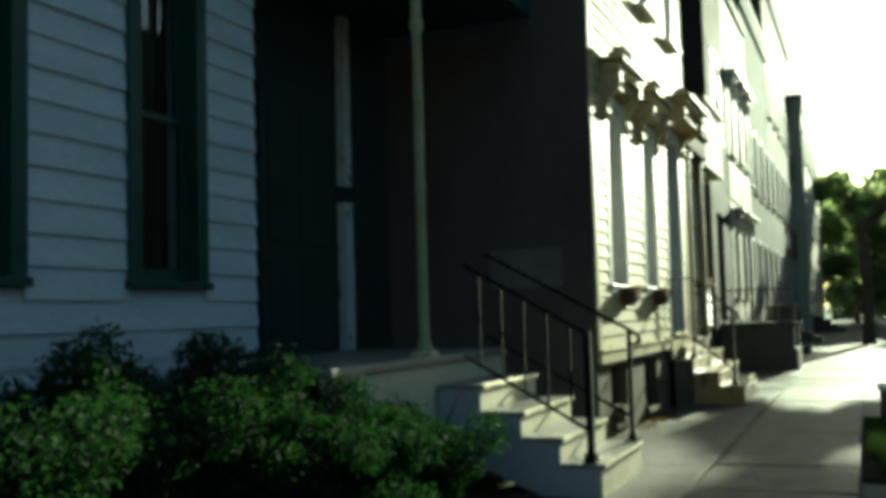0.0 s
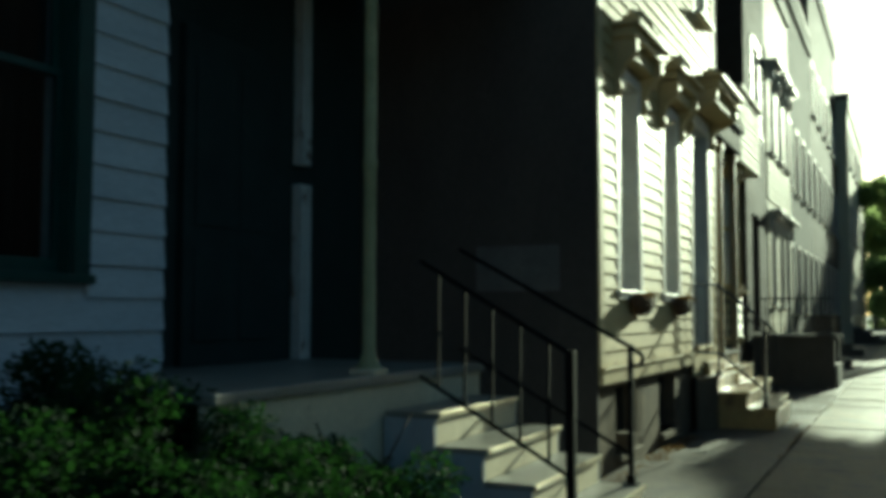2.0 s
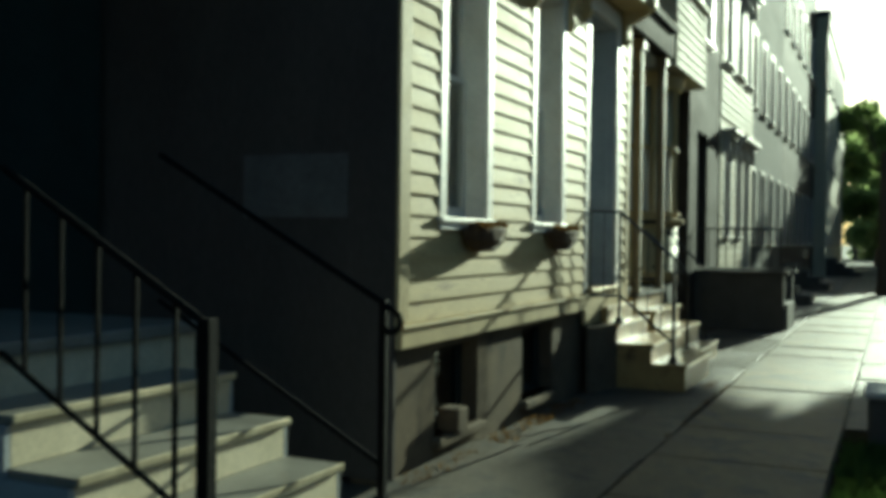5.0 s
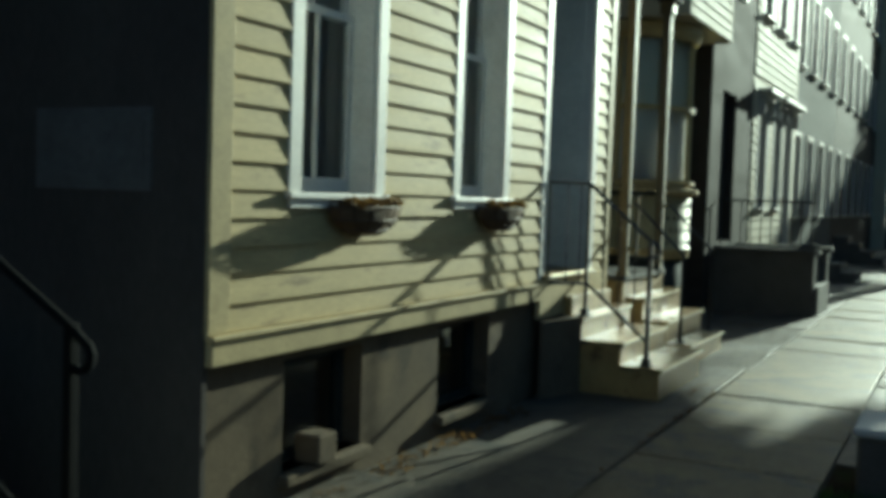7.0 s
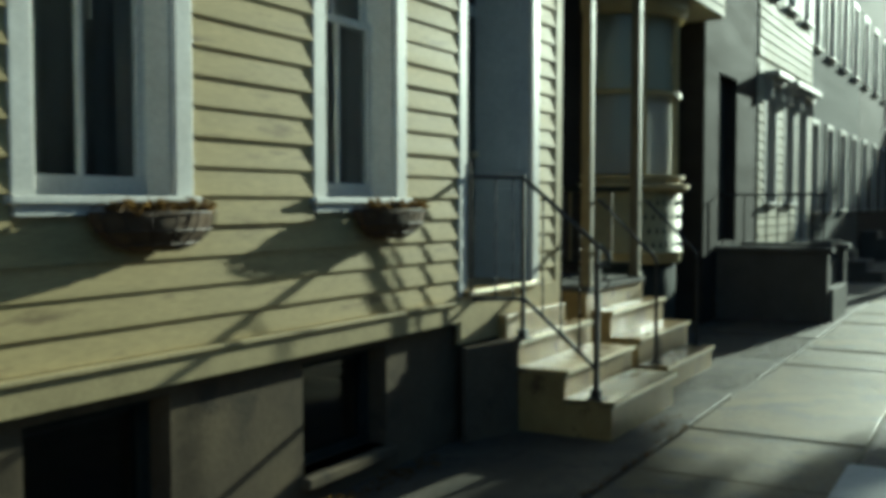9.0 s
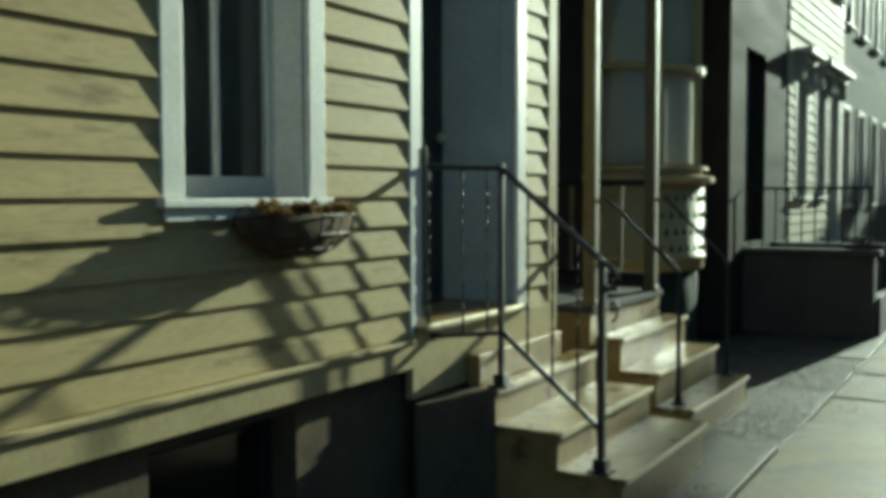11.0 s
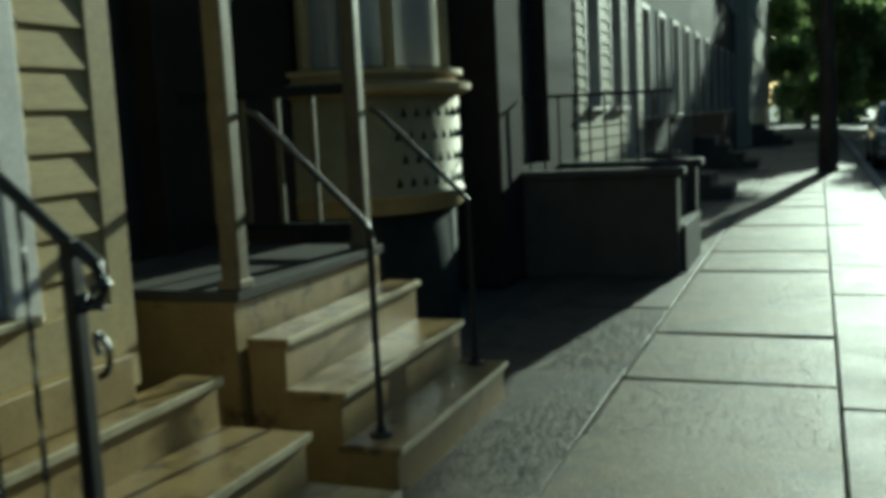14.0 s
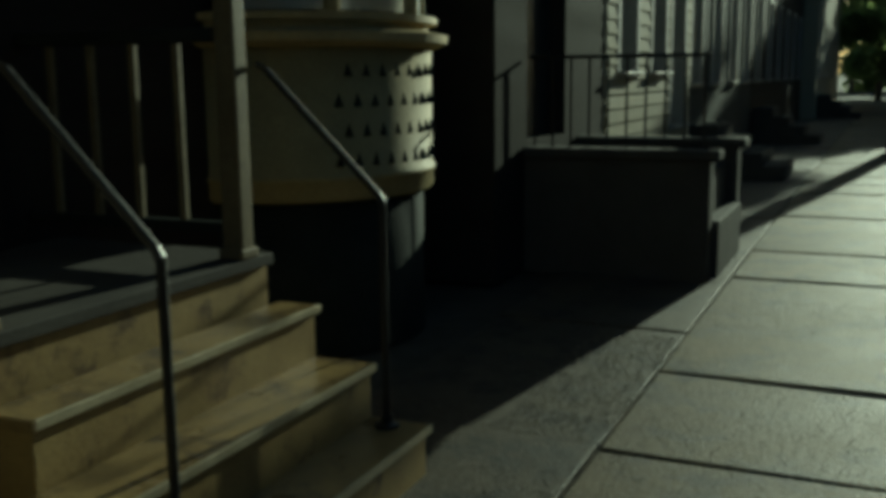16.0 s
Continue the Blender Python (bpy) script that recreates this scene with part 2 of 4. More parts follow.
def rod(bm, points, r, seg=8, r_end=None):
    """A round bar through points."""
    pts = [Vector(p) for p in points]
    rings = []
    for i, p in enumerate(pts):
        d = (pts[min(i + 1, len(pts) - 1)] - pts[max(i - 1, 0)]).normalized()
        a = d.orthogonal().normalized() if abs(d.z) < 0.9 else (Vector((1, 0, 0)) - d * d.x).normalized()
        b = d.cross(a)
        rad = r if r_end is None else r + (r_end - r) * i / max(1, len(pts) - 1)
        rings.append([bm.verts.new(p + rad * (math.cos(t) * a + math.sin(t) * b)) for t in (2 * math.pi * k / seg for k in range(seg))])
    for u, w in zip(rings, rings[1:]):
        best = min(range(seg), key=lambda s: (u[0].co - w[s].co).length)
        for k in range(seg):
            bm.faces.new((u[k], u[(k + 1) % seg], w[(k + 1 + best) % seg], w[(k + best) % seg]))
    bm.faces.new(rings[0][::-1])
    bm.faces.new(rings[-1])
    return bm


def lathe(bm, cx, cy, profile, seg=24, a0=0.0, a1=2 * math.pi):
    """A turned shape about a vertical axis; profile: radius and height pairs."""
    full = abs(a1 - a0 - 2 * math.pi) < 1e-6
    n = seg if full else seg + 1
    rings = [[bm.verts.new((cx + r * math.cos(a0 + (a1 - a0) * k / seg), cy + r * math.sin(a0 + (a1 - a0) * k / seg), z)) for k in range(n)] for r, z in profile]
    for u, w in zip(rings, rings[1:]):
        for k in range(seg):
            j = (k + 1) % n
            bm.faces.new((u[k], u[j], w[j], w[k]))
    if full:
        bm.faces.new(rings[0][::-1])
        bm.faces.new(rings[-1])
    return bm


def mesh_of(name, bm, mat, smooth=False):
    me = bpy.data.meshes.new(name)
    bmesh.ops.recalc_face_normals(bm, faces=bm.faces)
    bm.to_mesh(me)
    bm.free()
    me.materials.append(M[mat])
    if smooth:
        me.shade_smooth()
    return me


def part(name, bm, mat, parent=None, label="", smooth=False):
    ob = new(name, mesh_of(name, bm, mat, smooth))
    if parent:
        ob.parent = parent
    if label:
        ob["label"] = label
    return ob


def shared(name, me, parent, x, y, z, rx=0, ry=0, rz=0):
    ob = new(name, me)
    ob.matrix_basis = pose(x, y, z, rx, ry, rz)
    ob.parent = parent
    return ob


def thing(name, label, category, group="", kind=""):
    ob = new(name)
    ob.empty_display_size = 0.2
    return tagged(ob, label, category, group, kind)


def wall_sheet(x_out, thick, y0, y1, z0, z1, holes):
    """A wall facing +x with openings (y0, y1, z0, z1) that go through it."""
    bm = bmesh.new()
    ys = sorted({y0, y1, *[min(max(h[i], y0), y1) for h in holes for i in (0, 1)]})
    zs = sorted({z0, z1, *[min(max(h[i], z0), z1) for h in holes for i in (2, 3)]})
    solid = lambda i, j: 0 <= i < len(ys) - 1 and 0 <= j < len(zs) - 1 and not any(h[0] < (ys[i] + ys[i + 1]) / 2 < h[1] and h[2] < (zs[j] + zs[j + 1]) / 2 < h[3] for h in holes)
    vs = {}

    def vert(i, j, k):
        if (i, j, k) not in vs:
            vs[i, j, k] = bm.verts.new((x_out - k * thick, ys[i], zs[j]))
        return vs[i, j, k]

    for i in range(len(ys) - 1):
        for j in range(len(zs) - 1):
            if not solid(i, j):
                continue
            bm.faces.new([vert(*q, 0) for q in ((i, j), (i + 1, j), (i + 1, j + 1), (i, j + 1))])
            bm.faces.new([vert(*q, 1) for q in ((i, j), (i, j + 1), (i + 1, j + 1), (i + 1, j))])
            for (di, dj), (p, q) in (((-1, 0), ((i, j), (i, j + 1))), ((1, 0), ((i + 1, j), (i + 1, j + 1))), ((0, -1), ((i, j), (i + 1, j))), ((0, 1), ((i, j + 1), (i + 1, j + 1)))):
                if not solid(i + di, j + dj):
                    bm.faces.new((vert(*p, 0), vert(*q, 0), vert(*q, 1), vert(*p, 1)))
    return bm


BOARDS = {}


def clapboards(parent, mat, x, exposure, z0, z1, y0, y1, holes, thick=0.0195):
    """Lapped boards on a front, cut round the openings; each board is a piece."""
    rng = random.Random(int(abs(y0) * 100) + int(z1 * 10))
    k = 0
    while z0 + k * exposure < z1 - 0.03:
        za = z0 + k * exposure
        spans, cuts = [(y0, y1)], [h for h in holes if h[2] < za + exposure * 0.75 and h[3] > za + exposure * 0.25]
        for h in cuts:
            spans = [s for a, b in spans for s in ((a, min(b, h[0])), (max(a, h[1]), b)) if s[1] - s[0] > 0.02]
        for a, b in spans:
            key = (mat, round(b - a, 3), exposure, thick)
            if key not in BOARDS:
                bm = bmesh.new()
                n = b - a
                prof = [(0, 0), (thick, 0.0), (thick, 0.006), (0.004, exposure + 0.018), (0, exposure + 0.018)]
                ends = [[bm.verts.new((px, y, pz)) for px, pz in prof] for y in (0.0, n)]
                for i in range(5):
                    bm.faces.new((ends[0][i], ends[0][(i + 1) % 5], ends[1][(i + 1) % 5], ends[1][i]))
                bm.faces.new(ends[0])
                bm.faces.new(ends[1][::-1])
                BOARDS[key] = mesh_of("clapboard", bm, mat)
            tilt = rng.uniform(-0.12, 0.12) if b - a < 3 else rng.uniform(-0.03, 0.03)
            shared("clapboard", BOARDS[key], parent, x + rng.uniform(0, 0.003), a, za + rng.uniform(-0.003, 0.003), tilt, rng.uniform(-0.8, 0.8), 0)
        k += 1


def window(parent, x, y0, y1, z0, z1, trim, casing=0.095, recess=0.13, muntin=True, sill_out=0.07, sill_drop=0.07, backing="curtain", apron=True):
    """Double-hung window: casing round the opening (outer edge y0..y1, z0..z1), sill, two sashes, panes, and what hangs behind the glass."""
    iy0, iy1, iz0, iz1 = y0 + casing, y1 - casing, z0, z1 - casing
    cas = bmesh.new()
    bx(cas, x, x + 0.024, y0, iy0, z0, z1, 0.004)
    bx(cas, x, x + 0.024, iy1, y1, z0, z1, 0.004)
    bx(cas, x, x + 0.029, iy0, iy1, iz1, z1, 0.004)
    bx(cas, x - recess - 0.07, x + 0.001, iy0 + 0.002, iy0 + 0.014, iz0, iz1)
    bx(cas, x - recess - 0.07, x + 0.001, iy1 - 0.014, iy1 - 0.002, iz0, iz1)
    bx(cas, x - recess - 0.07, x + 0.001, iy0 + 0.014, iy1 - 0.014, iz1 - 0.014, iz1 - 0.002)
    win = part("window", cas, trim, parent)
    part("sill", bx(box(x - recess, x + sill_out, y0 - 0.02, y1 + 0.02, z0 - 0.03, z0, 0.006), x, x + 0.03, y0 + 0.01, y1 - 0.01, z0 - sill_drop, z0 - 0.03) if apron else box(x - recess, x + sill_out, y0 - 0.02, y1 + 0.02, z0 - 0.05, z0, 0.006), trim, win)
    zm = (iz0 + iz1) / 2 + 0.02
    xs = x - recess
    for name, a, b, dx in (("lower_sash", iz0 + 0.002, zm + 0.02, 0.0), ("upper_sash", zm - 0.02, iz1 - 0.002, -0.035)):
        s = bmesh.new()
        xa, xb = xs + dx - 0.03, xs + dx
        lo = 0.075 if name == "lower_sash" else 0.04
        bx(s, xa, xb, iy0 + 0.015, iy0 + 0.055, a, b)
        bx(s, xa, xb, iy1 - 0.055, iy1 - 0.015, a, b)
        bx(s, xa, xb + 0.002, iy0 + 0.055, iy1 - 0.055, a, a + lo)
        bx(s, xa, xb + 0.002, iy0 + 0.055, iy1 - 0.055, b - 0.04, b)
        if muntin:
            ym = (iy0 + iy1) / 2
            bx(s, xa + 0.004, xb - 0.002, ym - 0.011, ym + 0.011, a + lo, b - 0.04)
        part(name, s, trim, win)
        g = part("pane", box(xa + 0.012, xa + 0.016, iy0 + 0.04, iy1 - 0.04, a + lo - 0.005, b - 0.035), "glass", win)
        g.visible_shadow = False
    if backing:
        c = bmesh.new()
        cols = 36
        rows_ = [[c.verts.new((min(xs - 0.11, x - 0.27) + 0.014 * math.sin(i * 1.9) + 0.008 * math.sin(i * 0.7 + 1), iy0 - 0.2 + (iy1 - iy0 + 0.5) * i / cols, z)) for i in range(cols + 1)] for z in (iz0 + 0.05, iz1)]
        for i in range(cols):
            c.faces.new((rows_[0][i], rows_[0][i + 1], rows_[1][i + 1], rows_[1][i]))
        bmesh.ops.solidify(c, geom=c.faces[:], thickness=0.003)
        part("curtain", c, backing, win, smooth=True)
    return win


def leaves(name, mat, blobs, count, size, seed, parent=None):
    """Many small folded leaves scattered in and on lumpy clumps; blobs: centre and radii."""
    rng = np.random.default_rng(seed)
    vol = np.array([b[3] * b[4] * b[5] for b in blobs]) ** 0.75
    pick = rng.choice(len(blobs), count, p=vol / vol.sum())
    B = np.array(blobs)[pick]
    d = rng.normal(size=(count, 3))
    d /= np.linalg.norm(d, axis=1)[:, None]
    r = rng.random(count) ** 0.33
    r *= 0.86 + 0.14 * np.sin(d[:, 0] * 7 + B[:, 0] * 9) * np.sin(d[:, 2] * 6 + B[:, 1] * 5) + rng.normal(0, 0.06, count)
    c = B[:, :3] + d * r[:, None] * B[:, 3:6]
    u = rng.normal(size=(count, 3))
    u /= np.linalg.norm(u, axis=1)[:, None]
    w = np.cross(u, rng.normal(size=(count, 3)))
    w /= np.linalg.norm(w, axis=1)[:, None]
    nrm = np.cross(u, w)
    s = size * (0.6 + 0.8 * rng.random(count))[:, None]
    verts = np.stack([c - u * s, c + w * s * 0.42 + nrm * s * 0.12, c + u * s, c - w * s * 0.42 + nrm * s * 0.12], 1).reshape(-1, 3)
    me = bpy.data.meshes.new(name)
    me.from_pydata(verts.tolist(), [], np.arange(count * 4).reshape(-1, 4).tolist())
    me.materials.append(M[mat])
    ob = new(name, me)
    if parent:
        ob.parent = parent
    return ob


def twisted(bm, p, q, r=0.008, turns=5, amp=0.004):
    """A slim flat iron bar, twisted along its length."""
    p, q = Vector(p), Vector(q)
    n = 48
    rings = []
    for i in range(n + 1):
        f = i / n
        a = min(max((f - 0.08) / 0.84, 0), 1) * turns * math.pi
        c, d, at = math.cos(a), math.sin(a), p.lerp(q, f)
        rings.append([bm.verts.new(at + Vector((u * r * c - v * amp * d, u * r * d + v * amp * c, 0))) for u, v in ((-1, -1), (1, -1), (1, 1), (-1, 1))])
    for lo, hi in zip(rings, rings[1:]):
        for k in range(4):
            bm.faces.new((lo[k], lo[(k + 1) % 4], hi[(k + 1) % 4], hi[k]))
    bm.faces.new(rings[0][::-1])
    bm.faces.new(rings[-1])
    return bm


# ---- ground, road, pavement ----
tagged(part("ground", box(-400, 400, -200, 900, -1.0, -0.14), "ground"), "dull green and brown verge ground", "ground", kind="structure")
tagged(part("road", box(3.12, 11.0, -200, 600, -0.135, -0.12), "asphalt"), "dark asphalt street", "road", kind="structure")
tagged(part("kerb", box(2.98, 3.12, -60, 200, -0.3, 0.01, 0.015), "kerb"), "grey granite kerb along the pavement", "kerb", kind="structure")
PAVE = tagged(part("pavement", box(-2.9, 2.98, -30, 160, -0.13, -0.035), "joint"), "dirt joints between concrete pavement slabs", "pavement", kind="structure")
tagged(part("garden_soil", box(-1.65, 0.42, -14, -2.62, -0.034, 0.012), "soil"), "bare dark soil in front of the houses", "soil", kind="structure")

# ---- cream clapboard house ----
C = thing("clapboard_house", "cream-yellow painted clapboard row house with white windows", "house")
CY1 = 5.12
c_front_holes = [(0.6, 1.255, 1.476, 3.26), (2.245, 2.88, 1.476, 3.26), (3.67, 4.62, 0.90, 3.40), (0.6, 1.255, 4.72, 6.4), (2.345, 2.98, 4.72, 6.4), (3.94, 4.58, 4.72, 6.4)]
part("front_wall", wall_sheet(0.0, 0.2, 0, CY1, 0.74, 7.6, c_front_holes), "cream_trim", C)
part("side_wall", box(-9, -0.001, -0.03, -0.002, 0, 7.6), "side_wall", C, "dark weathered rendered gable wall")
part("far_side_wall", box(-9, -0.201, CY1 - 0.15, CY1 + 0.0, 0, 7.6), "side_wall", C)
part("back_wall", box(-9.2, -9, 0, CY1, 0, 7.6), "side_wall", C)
part("ground_floor", box(-9, -0.201, 0, CY1 - 0.151, 0.6, 0.72), "interior", C)
part("upper_floor", box(-9, -0.201, 0, CY1 - 0.151, 3.85, 4.0), "interior", C)
part("roof", box(-9.3, 0.12, -0.04, CY1 + 0.0, 7.6, 7.75), "roof", C)
part("cornice", bx(box(0.0, 0.12, -0.03, CY1, 7.35, 7.6, 0.02), 0.0, 0.08, -0.03, CY1, 7.1, 7.35, 0.02), "cream_trim", C)
part("foundation_wall", wall_sheet(-0.03, 0.25, 0, CY1, -0.1, 0.738, [(0.57, 1.26, 0.14, 0.68), (2.12, 2.85, 0.14, 0.68)]), "foundation", C, "stained tan rendered foundation wall")
for y0, y1 in ((0.57, 1.26), (2.12, 2.85)):
    fr = bmesh.new()
    bx(fr, -0.20, -0.15, y0, y0 + 0.05, 0.14, 0.68)
    bx(fr, -0.20, -0.15, y1 - 0.05, y1, 0.14, 0.68)
    bx(fr, -0.20, -0.15, y0 + 0.05, y1 - 0.05, 0.63, 0.68)
    bx(fr, -0.20, -0.15, y0 + 0.05, y1 - 0.05, 0.14, 0.19)
    bw = part("basement_window", fr, "dark_base", C)
    part("pane", box(-0.182, -0.178, y0 + 0.05, y1 - 0.05, 0.19, 0.63), "glass", bw).visible_shadow = False
    part("ledge", box(-0.15, 0.03, y0 - 0.03, y1 + 0.03, 0.08, 0.14, 0.012), "foundation", bw)
part("loose_block", box(-0.10, 0.05, 0.76, 0.92, 0.141, 0.29, 0.012), "foundation", C, "broken tan block on the basement ledge")
part("water_table", bx(box(0.001, 0.042, -0.02, 3.56, 0.735, 0.845, 0.004), 0.001, 0.06, -0.03, 3.56, 0.845, 0.865, 0.004), "cream_trim", C)
part("corner_board", box(0.001, 0.025, -0.03, 0.105, 0.868, 7.1, 0.003), "cream_trim", C)
part("corner_board", box(0.001, 0.025, CY1 - 0.11, CY1, 0.6, 7.1, 0.003), "cream_trim", C)
part("frieze_board", box(0.026, 0.05, 0.11, CY1 - 0.115, 6.85, 7.1, 0.003), "cream_trim", C)
c_cut = [(0.505, 1.35, 1.40, 3.36), (2.15, 2.975, 1.40, 3.36), (3.565, 4.735, 0.5, 3.55), (0.505, 1.35, 4.64, 6.5), (2.25, 3.075, 4.64, 6.5), (3.845, 4.675, 4.64, 6.5)]
for y0, y1 in ((0.505, 1.35), (2.15, 2.975)):
    window(C, 0.0, y0, y1, 1.476, 3.355, "white_trim", sill_out=0.05)
for y0, y1 in ((0.505, 1.35), (2.25, 3.075), (3.845, 4.675)):
    window(C, 0.0, y0, y1, 4.72, 6.5, "white_trim", sill_out=0.12)

# carved hoods over the ground floor openings
for y0, y1, z, deep in ((0.42, 1.44, 3.40, 0.26), (2.06, 3.07, 3.40, 0.26), (3.42, 4.90, 3.60, 0.42)):
    h = bmesh.new()
    bx(h, 0.002, deep, y0 - 0.06, y1 + 0.06, z + 0.22, z + 0.27, 0.012)
    bx(h, 0.002, deep - 0.05, y0 - 0.02, y1 + 0.02, z + 0.13, z + 0.22, 0.02)
    bx(h, 0.002, deep - 0.12, y0 + 0.02, y1 - 0.02, z, z + 0.13, 0.015)
    hood = part("window_hood" if deep < 0.3 else "door_hood", h, "cream_trim", C)
    crest = bmesh.new()
    n = 9
    for i in range(n):
        f = (i + 0.5) / n
        yc = y0 + (y1 - y0) * f
        hh = 0.05 + 0.13 * math.sin(f * math.pi) + (0.03 if i % 2 else 0)
        lathe(crest, deep * 0.55, yc, [(0.005, z + 0.27), (0.055, z + 0.29), (0.06, z + 0.27 + hh * 0.6), (0.03, z + 0.27 + hh * 0.9), (0.004, z + 0.27 + hh)], 8)
    part("crest", crest, "cream_trim", hood)
    for yc in (y0 + 0.06, y1 - 0.06):
        b = bmesh.new()
        prof = [(0.0, -0.32), (0.05, -0.34), (0.085, -0.28), (0.06, -0.2), (0.09, -0.12), (deep * 0.55, -0.06), (deep * 0.8, 0.02), (deep * 0.8, 0.12), (0.0, 0.12)]
        ends = [[b.verts.new((0.003 + px, yc + s, z + 0.005 + pz)) for px, pz in prof] for s in (-0.045, 0.045)]
        for i in range(len(prof)):
            j = (i + 1) % len(prof)
            b.faces.new((ends[0][i], ends[0][j], ends[1][j], ends[1][i]))
        b.faces.new(ends[0][::-1])
        b.faces.new(ends[1])
        part("bracket", b, "cream_trim", hood)

# recessed entrance
cas = bmesh.new()
bx(cas, 0.0, 0.024, 3.575, 3.67, 0.87, 3.55, 0.004)
bx(cas, 0.0, 0.024, 4.62, 4.725, 0.62, 3.55, 0.004)
bx(cas, 0.0, 0.030, 3.67, 4.62, 3.40, 3.55, 0.004)
entry = part("entrance", cas, "white_trim", C)
rev = box(-0.42, -0.003, 4.605, 4.62, 0.92, 3.40)
part("reveal", rev, "jamb_grey", entry, "blue-grey panelled entrance reveal")
for za, zb in ((1.02, 1.55), (1.68, 2.55), (2.68, 3.28)):
    part("panel", box(-0.34, -0.07, 4.594, 4.6045, za, zb, 0.004), "jamb_grey", entry)
part("reveal", box(-0.42, -0.003, 3.67, 3.685, 0.92, 3.40), "jamb_grey", entry)
part("reveal_head", box(-0.42, -0.003, 3.685, 4.605, 3.385, 3.40), "jamb_grey", entry)
part("threshold", box(-0.42, 0.07, 3.60, 4.68, 0.885, 0.915, 0.006), "tread_tan", entry)
part("threshold_riser", box(0.001, 0.040, 3.565, 5.0, 0.60, 0.884), "cream_trim", entry)
part("kick_step", box(0.046, 0.115, 4.03, 4.98, 0.588, 0.735, 0.006), "step_tan", entry)
part("threshold_edge", box(0.06, 0.078, 3.62, 4.66, 0.895, 0.919, 0.004), "nosing", entry)
dl = bmesh.new()
bx(dl, -0.46, -0.42, 3.685, 4.605, 0.92, 2.75)
for ya, yb in ((3.78, 4.10), (4.19, 4.51)):
    for za, zb in ((1.05, 1.55), (1.7, 2.62)):
        part("door_panel", box(-0.4195, -0.41, ya, yb, za, zb, 0.004), "door_dark", entry)
door = part("door", dl, "door_dark", entry)
part("door_knob", lathe(bmesh.new(), -0.39, 4.54, [(0.004, 1.76), (0.03, 1.78), (0.03, 1.80), (0.004, 1.82)], 10), "nosing", entry)
part("transom_bar", box(-0.46, -0.42, 3.685, 4.605, 2.75, 2.83), "jamb_grey", entry)
part("head_bar", box(-0.46, -0.42, 3.685, 4.605, 3.33, 3.385), "jamb_grey", entry)
part("transom_pane", box(-0.445, -0.44, 3.685, 4.605, 2.83, 3.33), "glass", entry).visible_shadow = False


def hanging_basket(y0, y1, seed):
    b = thing("hanging_basket", "half-round wire basket with brown liner and withered plants", "basket", "baskets under the windows")
    yc, ry, zt, dep, rx = (y0 + y1) / 2, (y1 - y0) / 2, 1.415, 0.15, 0.115
    lin = bmesh.new()
    rows_ = []
    for i in range(7):
        f = i / 6
        s = math.sqrt(max(0.0, 1 - (f * 0.93) ** 2))
        rows_.append([lin.verts.new((0.045 + rx * s * math.sin(math.pi * k / 16), yc - ry * s * math.cos(math.pi * k / 16), zt - dep * f)) for k in range(17)])
    for u, w in zip(rows_, rows_[1:]):
        for k in range(16):
            lin.faces.new((u[k], u[k + 1], w[k + 1], w[k]))
        lin.faces.new((u[0], w[0], w[16], u[16]))
    lin.faces.new(rows_[-1])
    lin.faces.new(rows_[0][::-1])
    part("liner", lin, "coir", b, smooth=True)
    wr = bmesh.new()
    for f in (0.0, 0.45, 0.8):
        s = math.sqrt(1 - (f * 0.93) ** 2)
        rod(wr, [(0.048 + (rx + 0.006) * s * math.sin(math.pi * k / 20), yc - (ry + 0.006) * s * math.cos(math.pi * k / 20), zt - dep * f) for k in range(21)], 0.004, 5)
    for k in range(2, 15, 2):
        rod(wr, [(0.048 + (rx + 0.008) * math.sqrt(1 - (i / 6 * 0.93) ** 2) * math.sin(math.pi * k / 16), yc - (ry + 0.008) * math.sqrt(1 - (i / 6 * 0.93) ** 2) * math.cos(math.pi * k / 16), zt - dep * i / 6) for i in range(7)], 0.0035, 5)
    part("wire_frame", wr, "wire", b)
    leaves("plant", "dry_leaf", [(0.095, yc + d, zt + 0.015, 0.07, ry * 0.35, 0.04) for d in (-ry * 0.55, 0, ry * 0.55)], 420, 0.02, seed, b)
    for s in (-1, 1):
        part("hook", rod(bmesh.new(), [(0.02, yc + s * ry * 0.9, zt - 0.04), (0.03, yc + s * ry * 0.9, zt + 0.02), (0.07, yc + s * ry * 0.85, zt + 0.035), (0.09, yc + s * ry * 0.8, zt)], 0.004, 5), "wire", b)
    return b


hanging_basket(0.80, 1.42, 3)
hanging_basket(2.44, 3.08, 4)


# ---- stoops ----
def tread_parts(owner, fronts, tops, y0, y1, mat_riser, mat_tread, x_in, nose=True, over=0.025, thick=0.035, solid=False):
    """Risers and treads from the bottom step up, each tread with its worn nosing."""
    for i, (xf, zt) in enumerate(zip(fronts, tops)):
        xb = fronts[i + 1] if i + 1 < len(fronts) else x_in
        z_low = tops[i - 1] if i and not solid else -0.02
        part("riser", box(xb - 0.03 if i + 1 < len(fronts) else xb, xf - over, y0 + 0.012, y1 - 0.012, z_low, zt - thick, 0.004), mat_riser, owner)
        t = part("tread", box(xb - over - 0.02 if i + 1 < len(fronts) else xb, xf - 0.008, y0, y1, zt - thick, zt, 0.006), mat_tread, owner)
        if nose:
            part("nosing", box(xf - 0.012, xf, y0 + 0.004, y1 - 0.004, zt - thick * 0.75, zt + 0.003, 0.003), "nosing", t)


